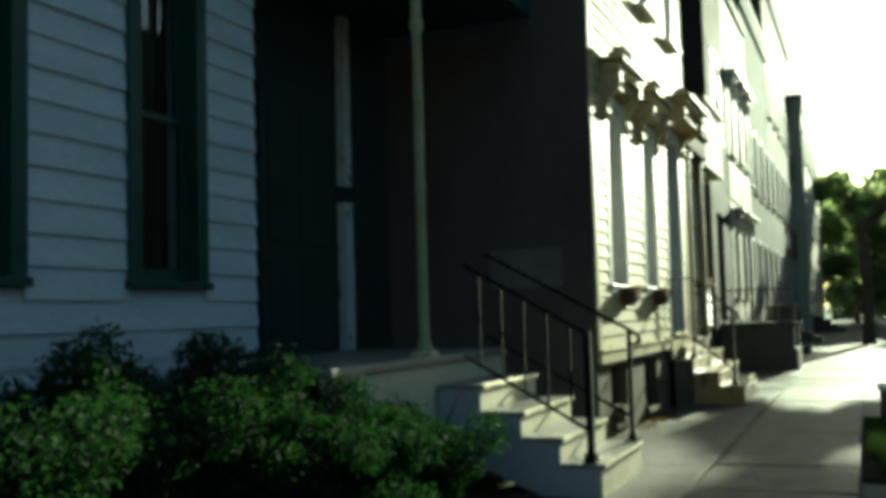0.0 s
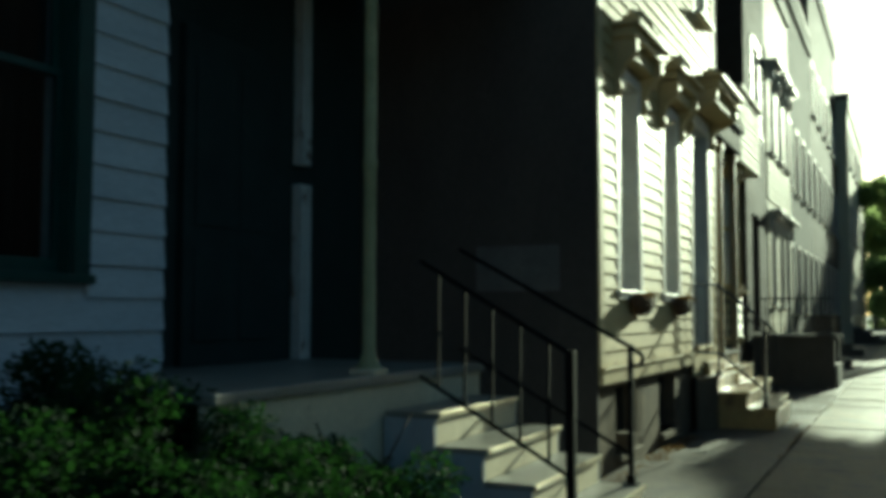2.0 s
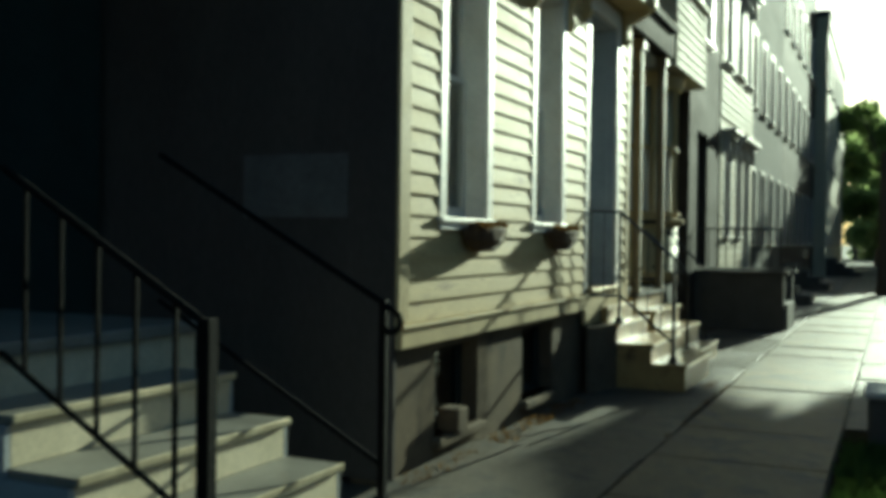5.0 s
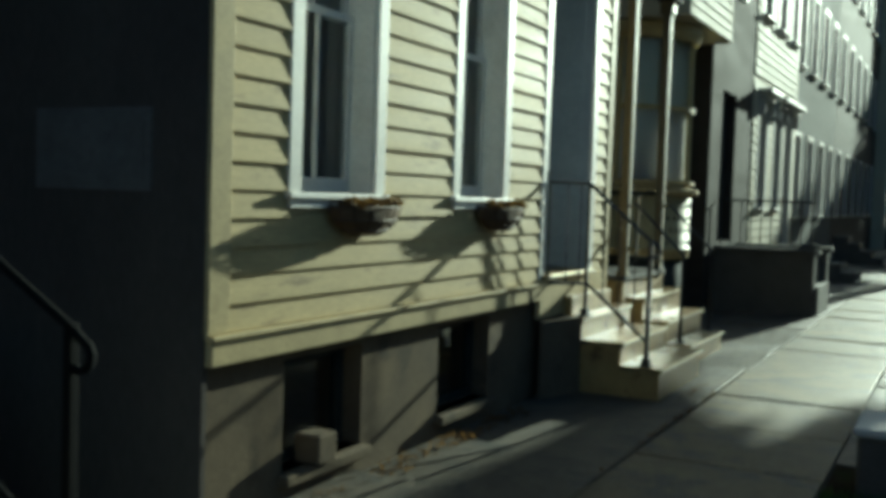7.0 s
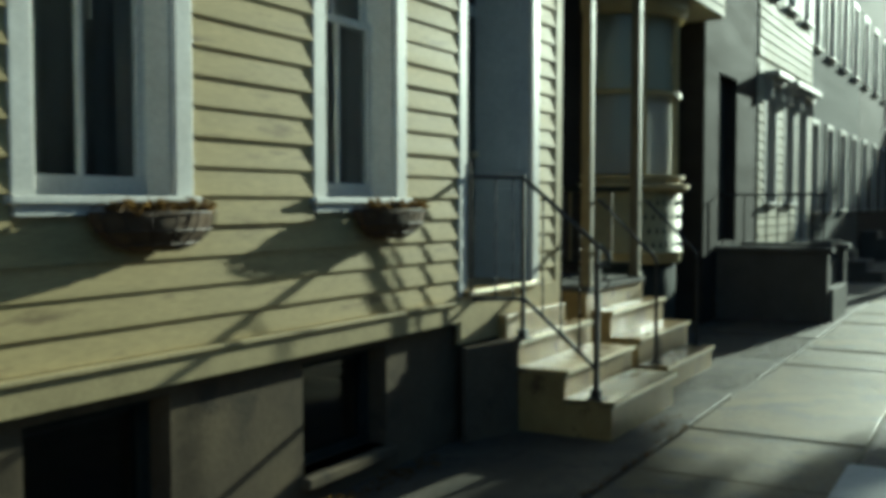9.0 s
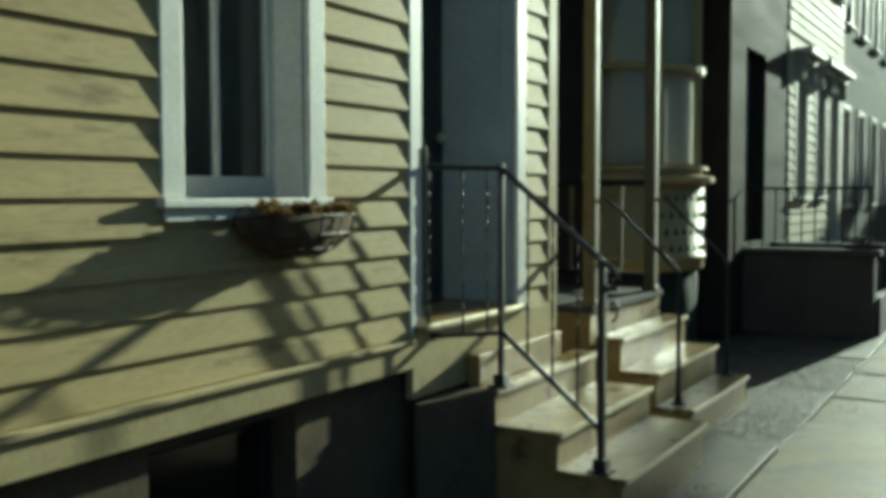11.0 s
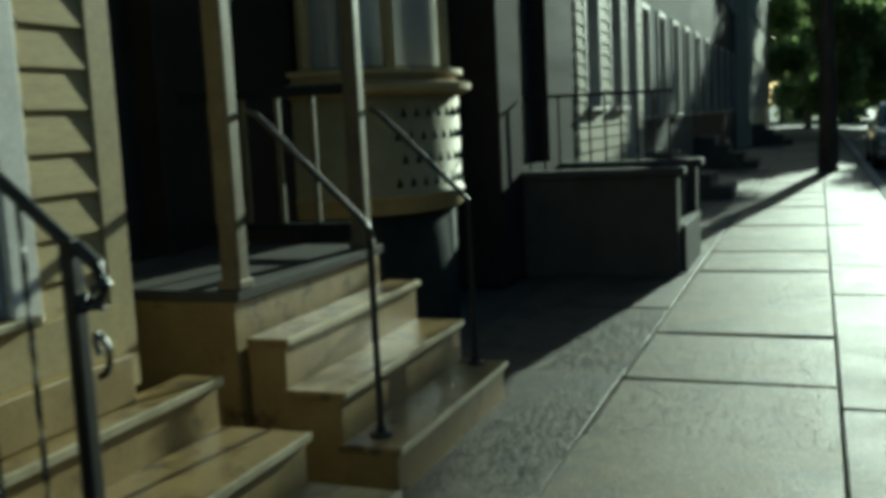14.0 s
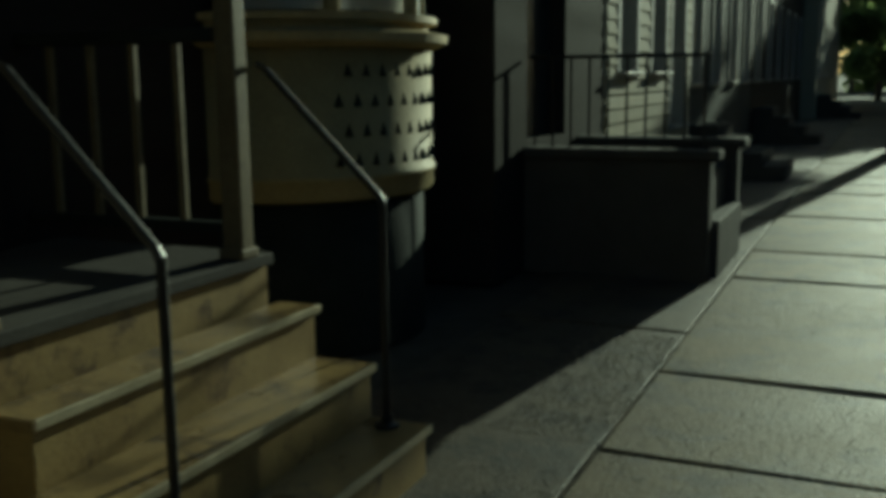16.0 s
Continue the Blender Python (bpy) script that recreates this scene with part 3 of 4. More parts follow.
# white steps and porch of the set-back house
S1 = thing("porch_steps", "worn white-painted wooden steps with iron handrails", "steps")
tread_parts(S1, [0.645, 0.37, 0.10, -0.19], [0.215, 0.385, 0.555, 0.735], -2.45, -1.20, "step_white", "tread_grey", -0.53)
for y in (-2.452, -1.212):
    sb = bmesh.new()
    prof = [(-0.53, 0.30), (-0.53, 0.70), (-0.215, 0.70), (-0.215, 0.52), (0.075, 0.52), (0.075, 0.35), (0.345, 0.35), (0.345, 0.18), (0.61, 0.18), (0.61, -0.02), (0.25, -0.02)]
    ends = [[sb.verts.new((px, y + s, pz)) for px, pz in prof] for s in (-0.012, 0.014)]
    for i in range(len(prof)):
        j = (i + 1) % len(prof)
        sb.faces.new((ends[0][i], ends[0][j], ends[1][j], ends[1][i]))
    sb.faces.new(ends[0][::-1])
    sb.faces.new(ends[1])
    part("stringer", sb, "jamb_grey", S1, "grey-painted solid stringer")


def handrail(label, x_up, z_up, x_lo, z_lo, y, foot, low_up, low_lo, posts, curl, n_bal, r=0.014):
    """An iron stair rail in the plane of y: top rail, lower rail, balusters, posts and a scroll at the end."""
    h = thing("handrail", label, "handrail")
    tr = bmesh.new()
    pts = [(x_up, y, z_up), (x_lo, y, z_lo)]
    if curl:
        pts += [(x_lo + 0.035 + 0.045 * math.sin(a), y, z_lo - 0.075 + 0.045 * math.cos(a)) for a in (0.2, 0.8, 1.4, 2.0, 2.6, 3.3, 4.0)]
    rod(tr, pts, r, 8)
    part("top_rail", tr, "dull_iron", h)
    if low_up is not None:
        part("lower_rail", rod(bmesh.new(), [(x_up, y, low_up), (x_lo, y, low_lo)], r * 0.85, 8), "dull_iron", h)
        for k in range(n_bal):
            f = (k + 0.7) / (n_bal + 0.4)
            part("baluster", twisted(bmesh.new(), (x_up + (x_lo - x_up) * f, y, z_up + (z_lo - z_up) * f), (x_up + (x_lo - x_up) * f, y, low_up + (low_lo - low_up) * f), 0.007, 0, 0.007), "dull_iron", h)
    for px, pz0, pz1, pr in posts:
        p = bmesh.new()
        bx(p, px - pr, px + pr, y - pr, y + pr, pz0 + 0.012, pz1, 0.003)
        post = part("post", p, "dull_iron", h)
        part("base_plate", bx(box(px - 0.05, px + 0.05, y - 0.05, y + 0.05, pz0 + 0.001, pz0 + 0.012, 0.003), px - pr * 1.7, px + pr * 1.7, y - pr * 1.7, y + pr * 1.7, pz0 + 0.012, pz0 + 0.06, 0.004), "dull_iron", post)
    return h


handrail("black iron stair handrail beside white steps", -0.62, 1.72, 0.56, 1.075, -1.18 - 0.04, 0.215, 1.045, 0.40, [(0.56, 0.215, 1.09, 0.016)], True, 0)
NR = handrail("black iron stair handrail with plain balusters beside white steps", -0.36, 1.58, 0.52, 1.075, -2.35, 0.215, 0.93, 0.425, [(0.53, 0.215, 1.09, 0.024)], False, 5)

PORCH = thing("porch", "dark wooden porch deck on a white skirting", "porch")
part("deck", bx(box(-1.655, -0.515, -4.0, -1.03, 0.885, 0.94, 0.01), -3.2, -1.656, -2.97, -1.03, 0.90, 0.94), "tread_grey", PORCH, "grey-painted deck boards")
part("skirt", bx(box(-0.60, -0.545, -4.0, -2.47, 0.0, 0.884), -0.60, -0.545, -2.47, -1.05, 0.0, 0.884), "step_white", PORCH, "white-painted porch skirt board")
part("side_skirt", box(-2.0, -0.605, -1.09, -1.05, 0.0, 0.884), "jamb_grey", PORCH)
pb = bmesh.new()
lathe(pb, -0.61, -2.50, [(0.075, 0.941), (0.075, 0.985), (0.058, 1.0), (0.05, 1.03), (0.036, 1.06), (0.035, 2.1), (0.041, 2.12), (0.041, 2.16), (0.034, 2.18), (0.034, 3.26), (0.05, 3.29), (0.05, 3.34), (0.036, 3.37), (0.036, 3.95)], 16)
post = part("post", pb, "olive_paint", PORCH, "yellow-green painted slim porch post", smooth=True)
part("base_block", box(-0.69, -0.53, -2.58, -2.42, 0.9405, 0.975, 0.006), "step_white", post)
# Unseen roof, added to cap the post and keep the porch dark.
part("porch_roof", box(-2.0, -0.45, -2.95, -0.25, 3.95, 4.15, 0.02), "green_trim", PORCH)
pl = bmesh.new()
bx(pl, -2.03, -1.94, -1.17, -1.03, 0.941, 2.25, 0.006)
bx(pl, -2.03, -1.94, -1.16, -1.04, 2.40, 3.95, 0.006)
bx(pl, -1.94, -1.92, -1.14, -1.06, 1.05, 1.75, 0.006)
part("pilaster", pl, "peeling", PORCH, "peeling white pilaster by the door")

B = thing("set_back_house", "dark green house front set back behind a porch", "house")
part("front_wall", box(-2.25, -2.04, -2.97, -0.11, 0.0, 8.0), "porch_wall", B)
bdoor = part("door", box(-2.04, -1.985, -2.45, -1.38, 0.941, 3.15, 0.006), "porch_wall", B)
for za, zb in ((1.1, 1.7), (1.85, 2.95)):
    for ya, yb in ((-2.35, -1.97), (-1.87, -1.49)):
        part("door_panel", box(-1.9845, -1.972, ya, yb, za, zb, 0.005), "porch_wall", bdoor)
part("roof", box(-9, -2.0, -3.0, -0.1, 8.0, 8.15), "roof", B)
part("render_patch", bx(box(-1.0, -0.3, -0.042, -0.031, 1.46, 1.82), -0.96, -0.34, -0.046, -0.042, 1.50, 1.78), "patch", C, "grey rendered patch on the gable wall")

# ---- white clapboard house ----
A = thing("white_clapboard_house", "weathered white clapboard house with dark green window trim", "house")
AX = -1.665
a_holes = [(-4.22, -3.68, 1.48, 3.5), (-5.82, -5.20, 1.48, 3.5), (-8.0, -7.3, 1.48, 3.5), (-4.22, -3.68, 4.7, 6.4), (-5.82, -5.20, 4.7, 6.4)]
part("front_wall", wall_sheet(AX - 0.025, 0.2, -13, -2.98, 0.0, 8.0, a_holes), "white_board", A)
part("side_wall", box(-9, AX - 0.03, -3.08, -2.985, 0, 8.0), "porch_wall", A)
part("near_side_wall", box(-9, AX - 0.03, -13.2, -13.0, 0, 8.0), "porch_wall", A)
part("back_wall", box(-9.2, -9, -13, -3, 0, 8.0), "porch_wall", A)
part("floor", box(-9, AX - 0.226, -13, -3.09, 0.8, 0.9), "interior", A)
part("upper_floor", box(-9, AX - 0.226, -13, -3.09, 4.0, 4.1), "interior", A)
part("roof", box(-9.3, AX + 0.3, -13.2, -2.9, 8.0, 8.2), "roof", A)
a_cut = [(h[0] - 0.11, h[1] + 0.10, h[2] - 0.0, h[3] + 0.12) for h in a_holes]
for h in a_holes:
    window(A, AX, h[0] - 0.11, h[1] + 0.10, h[2], h[3] + 0.11, "green_trim", casing=0.11, recess=0.07, muntin=False, sill_out=0.045, apron=False, backing="shaded_curtain")

# ---- stoop of the cream house ----
S2 = thing("entrance_steps", "worn tan stone entrance steps with metal edges", "steps")
tread_parts(S2, [0.845, 0.54, 0.22], [0.245, 0.415, 0.585], 4.02, 5.30, "step_tan", "tread_tan", 0.052, solid=True)
wd = bmesh.new()
ring = [[wd.verts.new((x, y, z)) for x, y in ((0.042, 3.57), (0.07, 3.57), (0.205, 4.019), (0.042, 4.019))] for z in (-0.02, 0.583)]
for i in range(4):
    wd.faces.new((ring[0][i], ring[0][(i + 1) % 4], ring[1][(i + 1) % 4], ring[1][i]))
wd.faces.new(ring[0][::-1])
wd.faces.new(ring[1])
part("side_block", wd, "foundation", S2)

R2 = thing("handrail", "black wrought-iron stair railing with twisted balusters", "handrail", "stoop railings")
wall_pt, top_pt, low_pt = (0.0275, 3.70), (0.205, 4.08), (0.70, 4.09)
part("top_rail", rod(bmesh.new(), [(*wall_pt, 1.61), (*top_pt, 1.61)], 0.013, 8), "iron", R2)
part("bottom_rail", rod(bmesh.new(), [(*wall_pt, 0.86), (*top_pt, 0.84)], 0.012, 8), "iron", R2)
sl = bmesh.new()
rod(sl, [(*top_pt, 1.61), (*low_pt, 1.19), (0.725, 4.09, 1.18), (0.76, 4.09, 1.15), (0.775, 4.09, 1.11), (0.76, 4.09, 1.07), (0.725, 4.09, 1.065), (0.715, 4.09, 1.09)], 0.015, 8)
part("sloping_rail", sl, "iron", R2)
part("sloping_lower_rail", rod(bmesh.new(), [(*top_pt, 0.85), (*low_pt, 0.43)], 0.013, 8), "iron", R2)
for x, y, z0, z1, r in ((*wall_pt, 0.80, 1.70, 0.0045), (*top_pt, 0.597, 1.63, 0.0125), (*low_pt, 0.257, 1.20, 0.016)):
    p = part("post", box(x - r, x + r, y - r, y + r, z0, z1, 0.003), "iron", R2)
    if r > 0.01:
        part("base_plate", bx(box(x - 0.05, x + 0.05, y - 0.05, y + 0.05, z0 - 0.012, z0, 0.002), x - 0.03, x + 0.03, y - 0.03, y + 0.03, z0, z0 + 0.05, 0.004), "iron", p)
for z, s in ((1.10, 1), (0.98, -1)):
    part("scroll", rod(bmesh.new(), [(0.725 + s * 0.0 + (0.05 - 0.006 * k) * math.sin(k * 0.55) * 0.8 + 0.02, 4.09, z + (0.055 - 0.004 * k) * math.cos(k * 0.55) * s) for k in range(11)], 0.007, 6), "iron", R2)
for k in range(3):
    f = (0.03, 0.47, 0.8)[k]
    x, y = wall_pt[0] + (top_pt[0] - wall_pt[0]) * f, wall_pt[1] + (top_pt[1] - wall_pt[1]) * f
    part("baluster", twisted(bmesh.new(), (x, y, 0.85), (x, y, 1.61), 0.005, 5, 0.0028), "iron", R2)
for f in (0.27, 0.52, 0.77):
    x = top_pt[0] + (low_pt[0] - top_pt[0]) * f
    part("baluster", twisted(bmesh.new(), (x, 4.085, 0.85 - 0.42 * f), (x, 4.085, 1.61 - 0.42 * f), 0.0055, 5, 0.003), "iron", R2)

# ---- house with a porch entrance and a round bay ----
D = thing("bay_house", "dark house with a posted entrance and a round cream bay", "house")
DX = -1.05
part("front_wall", wall_sheet(DX, 0.2, 5.125, 10.38, 0.0, 8.4, [(5.75, 6.75, 0.80, 3.1), (8.35, 9.55, 1.75, 3.4)]), "brown_wall", D)
part("upper_return", box(DX, -0.06, 5.125, 5.79, 3.96, 8.4), "brown_wall", D)
part("back_wall", box(-9.2, -9, 5.1, 10.4, 0, 8.4), "brown_wall", D)
part("floor", box(-9, DX - 0.201, 5.13, 10.37, 0.55, 0.7), "interior", D)
part("roof", box(-9.3, DX + 0.05, 5.13, 10.38, 8.4, 8.6), "roof", D)
dd = bmesh.new()
bx(dd, DX - 0.14, DX - 0.09, 5.75, 6.75, 0.80, 3.1)
for ya, yb in ((5.86, 6.2), (6.3, 6.64)):
    for za, zb in ((0.95, 1.5), (1.65, 2.9)):
        bx(dd, DX - 0.09, DX - 0.075, ya, yb, za, zb, 0.006)
part("door", dd, "door_dark", D)
# Floor given dark stone so its colour holds the porch's shade.
part("porch_floor", box(-1.05, -0.02, 5.795, 7.18, 0.735, 0.78, 0.006), "grey_stone", D)
part("porch_base", box(-1.05, -0.045, 5.80, 7.17, 0.0, 0.734), "step_tan", D)
for y in (5.86, 7.03):
    p = bmesh.new()
    bx(p, -0.11, -0.025, y - 0.036, y + 0.036, 0.781, 3.55, 0.008)
    bx(p, -0.12, -0.015, y - 0.052, y + 0.052, 0.781, 0.82, 0.008)
    bx(p, -0.14, 0.0, y - 0.07, y + 0.07, 3.42, 3.55, 0.008)
    part("porch_post", p, "post_paint", D, "weathered tan square porch post")
part("porch_beam", bx(box(-0.16, 0.03, 5.13, 7.25, 3.551, 3.85, 0.01), -1.05, 0.08, 5.13, 7.28, 3.851, 3.95, 0.01), "brown_wall", D)
rail = part("side_railing", box(-1.05, -0.115, 7.00, 7.06, 1.55, 1.60, 0.006), "dark_base", D)
part("bottom_rail", box(-1.05, -0.115, 7.005, 7.055, 0.87, 0.91, 0.006), "dark_base", D)
for k in range(4):
    x = -0.30 - 0.2 * k
    part("baluster", box(x - 0.014, x + 0.014, 7.018, 7.042, 0.91, 1.55, 0.003), "post_paint", rail)
# Trim in the dark wall colour, which stands in for porch shade.
part("porch_door_trim", bx(box(DX, DX + 0.04, 5.64, 5.75, 0.781, 3.2, 0.004), DX, DX + 0.04, 6.75, 6.86, 0.781, 3.2, 0.004), "brown_wall", D)

# round bay: dark base, cream panel with rows of pointed studs, moulded sill, curved window
BCX, BCY, BR = -1.05, 8.97, 0.80
A0, A1 = -math.pi / 2, math.pi / 2
part("bay_base", lathe(bmesh.new(), BCX, BCY, [(BR - 0.06, -0.02), (BR - 0.06, 0.80), (0.0, 0.80)], 28, A0, A1), "dark_base", D, smooth=True)
bay = part("bay_panel", lathe(bmesh.new(), BCX, BCY, [(0.0, 0.80), (BR - 0.02, 0.80), (BR, 0.82), (BR, 0.90), (BR + 0.012, 0.905), (BR + 0.012, 0.935), (BR - 0.005, 0.94), (BR - 0.005, 1.57), (0, 1.57)], 36, A0, A1), "bay_panel", D, "cream-painted curved bay panel", smooth=True)
part("bay_sill", lathe(bmesh.new(), BCX, BCY, [(0.0, 1.57), (BR + 0.02, 1.57), (BR + 0.085, 1.60), (BR + 0.09, 1.645), (BR + 0.02, 1.66), (BR - 0.02, 1.67), (BR - 0.02, 1.70), (BR + 0.03, 1.705), (BR + 0.03, 1.74), (BR - 0.07, 1.75), (0, 1.75)], 36, A0, A1), "cream_trim", D, "cream moulded curved sill")
stud = bmesh.new()
sv = [stud.verts.new(p) for p in ((0, -0.026, -0.032), (0, 0.026, -0.032), (0, 0, 0.038), (0.022, 0, -0.022))]
for q in ((0, 1, 3), (1, 2, 3), (2, 0, 3), (0, 2, 1)):
    stud.faces.new([sv[i] for i in q])
stud_me = mesh_of("stud", stud, "dark_base")
for r_ in range(4):
    for k in range(19):
        a = A0 + 0.86 + (k + 0.5 * (r_ % 2)) * 0.13
        if a < A1 - 0.1:
            shared("stud", stud_me, bay, BCX + (BR - 0.004) * math.cos(a), BCY + (BR - 0.004) * math.sin(a), 1.01 + 0.15 * r_, 0, 0, math.degrees(a))
bw = part("bay_window", lathe(bmesh.new(), BCX, BCY, [(BR - 0.09, 2.58), (BR - 0.01, 2.58), (BR - 0.01, 2.64), (BR - 0.09, 2.64)], 28, A0, A1), "bay_panel", D)
for a in (-1.45, -0.72, 0.0, 0.72, 1.45):
    x, y = BCX + (BR - 0.05) * math.cos(a), BCY + (BR - 0.05) * math.sin(a)
    part("mullion", rod(bmesh.new(), [(x, y, 1.75), (x, y, 3.42)], 0.045, 8), "bay_panel", bw)
part("pane", lathe(bmesh.new(), BCX, BCY, [(BR - 0.06, 1.75), (BR - 0.06, 3.42)], 28, A0, A1), "glass", bw, smooth=True).visible_shadow = False
part("blind", lathe(bmesh.new(), BCX, BCY, [(BR - 0.10, 2.60), (BR - 0.10, 3.42), (BR - 0.105, 3.42), (BR - 0.105, 2.60)], 28, A0, A1), "blind", bw, "cream roller blind half drawn", smooth=True)
part("lower_curtain", lathe(bmesh.new(), BCX, BCY, [(BR - 0.14, 1.76), (BR - 0.14, 2.60)], 28, A0, A1), "curtain", bw, smooth=True)
part("bay_head", lathe(bmesh.new(), BCX, BCY, [(0, 3.42), (BR + 0.02, 3.42), (BR + 0.06, 3.5), (BR + 0.06, 3.6), (0, 3.6)], 36, A0, A1), "bay_panel", D)
part("oriel", bx(box(DX, -0.13, 8.10, 10.33, 3.62, 4.72), DX, -0.06, 8.05, 10.38, 4.72, 4.80, 0.01), "far_white", D, "sunlit cream clapboard upper bay")
window(D, DX, 5.75, 6.75, 4.6, 6.4, "white_trim", backing="curtain")

S3 = thing("entrance_steps", "worn brown stone entrance steps before a posted porch", "steps")
tread_parts(S3, [0.62, 0.40, 0.17], [0.185, 0.39, 0.59], 5.82, 7.20, "step_tan", "tread_tan", -0.018, solid=True)


def slim_rail(y, label):
    h = thing("handrail", label, "handrail", "stoop railings")
    part("rail", rod(bmesh.new(), [(-0.02, y, 1.47), (0.02, y, 1.45), (0.46, y, 1.02), (0.475, y, 0.99)], 0.014, 8), "iron", h)
    p = part("post", rod(bmesh.new(), [(0.475, y, 0.188), (0.475, y, 1.0)], 0.014, 8), "iron", h)
    part("base_plate", lathe(bmesh.new(), 0.475, y, [(0.045, 0.186), (0.045, 0.195), (0.02, 0.205), (0.02, 0.23)], 12), "iron", p)
    return h


slim_rail(5.96, "slim black iron handrail on brown steps")
slim_rail(7.12, "slim black iron handrail on brown steps")

# ---- dark house, with its stone stoop ----
E_ = thing("dark_house", "tall dark brown row house in shade", "house")
part("front_wall", wall_sheet(-0.36, 0.2, 10.40, 13.2, 0.0, 9.0, [(11.3, 12.2, 4.6, 6.3), (11.05, 12.0, 0.95, 3.1)]), "brown_wall", E_)
part("side_wall", box(-8, -0.37, 10.385, 10.40, 0.0, 9.0), "brown_wall", E_)
part("back_wall", box(-8.2, -8, 10.4, 13.2, 0.0, 9.0), "brown_wall", E_)
part("roof", box(-8, -0.34, 10.4, 13.2, 9.0, 9.2), "roof", E_)
window(E_, -0.36, 11.2, 12.3, 4.6, 6.4, "white_trim")
part("door", box(-0.55, -0.50, 11.05, 12.0, 0.95, 3.1, 0.004), "door_dark", E_)
S4 = thing("stone_stoop", "dark stone stoop with a low coping", "stoop")
part("side_wall", box(-0.36, 0.98, 10.98, 11.14, -0.02, 0.84, 0.01), "grey_stone", S4)
part("side_wall", box(-0.36, 0.98, 12.36, 12.52, -0.02, 0.84, 0.01), "grey_stone", S4)
part("coping", box(-0.36, 1.04, 10.94, 11.18, 0.84, 0.91, 0.015), "grey_stone", S4)
part("coping", box(-0.36, 1.04, 12.32, 12.56, 0.84, 0.91, 0.015), "grey_stone", S4)
part("landing", box(-0.36, 0.9, 11.141, 12.359, -0.02, 0.72, 0.01), "grey_stone", S4)
part("steps_front", box(0.9, 1.02, 11.18, 12.32, -0.02, 0.40, 0.01), "grey_stone", S4)
R4 = thing("iron_fence", "dark iron railing on a stone stoop", "railing")
part("top_rail", rod(bmesh.new(), [(-0.34, 11.06, 1.55), (0.95, 11.06, 1.55)], 0.014, 8), "iron", R4)
for k in range(10):
    part("bar", rod(bmesh.new(), [(-0.3 + 0.135 * k, 11.06, 0.911), (-0.3 + 0.135 * k, 11.06, 1.55)], 0.009, 6), "iron", R4)

# ---- sunlit cream house farther on ----
F = thing("far_cream_house", "sunlit cream clapboard row house with white windows", "house")
FX = -0.36
f_holes = [(13.75, 14.45, 1.45, 3.1), (15.2, 15.9, 1.45, 3.1), (16.3, 17.1, 0.8, 3.1), (13.75, 14.45, 4.6, 6.2), (15.2, 15.9, 4.6, 6.2), (16.6, 17.2, 4.6, 6.2)]
part("front_wall", wall_sheet(FX, 0.2, 13.2, 17.6, 0.0, 8.2, f_holes), "far_white", F)
part("side_wall", box(-8, FX - 0.01, 13.205, 13.25, 0, 8.2), "brown_wall", F)
part("back_wall", box(-8.2, -8, 13.2, 17.6, 0, 8.2), "brown_wall", F)
part("roof", box(-8, FX + 0.06, 13.2, 17.6, 8.2, 8.45), "roof", F)
for h in f_holes:
    window(F, FX, h[0] - 0.1, h[1] + 0.1, h[2], h[3] + 0.1, "far_trim", casing=0.1, sill_out=0.1, muntin=False)
    hd = bmesh.new()
    bx(hd, FX + 0.002, FX + 0.24, h[0] - 0.18, h[1] + 0.18, h[3] + 0.22, h[3] + 0.30, 0.012)
    bx(hd, FX + 0.002, FX + 0.14, h[0] - 0.12, h[1] + 0.12, h[3] + 0.12, h[3] + 0.22, 0.012)
    for yy in (h[0] - 0.08, h[1] + 0.03):
        bx(hd, FX + 0.002, FX + 0.12, yy, yy + 0.06, h[3] - 0.12, h[3] + 0.12, 0.02)
    part("window_hood", hd, "far_trim", F)
f_cut = [(h[0] - 0.1, h[1] + 0.1, h[2] - 0.07, h[3] + 0.1) for h in f_holes]


def row_house(label, y0, y1, x, top, mat, n, seed):
    """A plain three-storey row house with its openings."""
    rng = random.Random(seed)
    w_ = (y1 - y0) / n
    holes = []
    for fl in range(int((top - 1) // 3.1)):
        for k in range(n):
            yc = y0 + w_ * (k + 0.5)
            holes.append((yc - 0.38, yc + 0.38, 1.3 + 3.1 * fl, 2.95 + 3.1 * fl))
    h = thing("row_house", label, "house", "houses down the street")
    part("front_wall", wall_sheet(x, 0.25, y0, y1, 0, top, holes), mat, h)
    part("side_wall", box(-9, x - 0.005, y0 + 0.002, y0 + 0.2, 0, top), mat, h)
    part("far_side_wall", box(-9, x - 0.26, y1 - 0.2, y1 - 0.002, 0, top), mat, h)
    part("roof", box(-9, x + 0.08, y0, y1, top, top + 0.25), "roof", h)
    part("cornice", box(x, x + 0.07, y0, y1, top - 0.45, top - 0.001, 0.02), mat, h)
    for q in holes:
        window(h, x, q[0] - 0.09, q[1] + 0.09, q[2], q[3] + 0.09, "far_trim", casing=0.09, sill_out=0.1, muntin=False)
    st = thing("stone_stoop", "dark stone stoop by a far house", "stoop")
    ys = y0 + w_ * 0.3
    for i in range(4):
        part("step", box(x, x + 1.3 - 0.3 * i, ys, ys + 1.3, 0.18 * i - 0.02, 0.18 * (i + 1), 0.01), "grey_stone", st)
    return h


# Shade on the next two fronts is put into their wall colours.
row_house("grey-green row house with shade put into its wall colour and dark cornice", 17.62, 24.8, -0.45, 9.6, "far_shade_grey", 4, 1)
row_house("tall grey-brown row house down the street, shade put into its wall colour", 24.82, 37.2, -0.45, 12.4, "brown_wall", 6, 2)
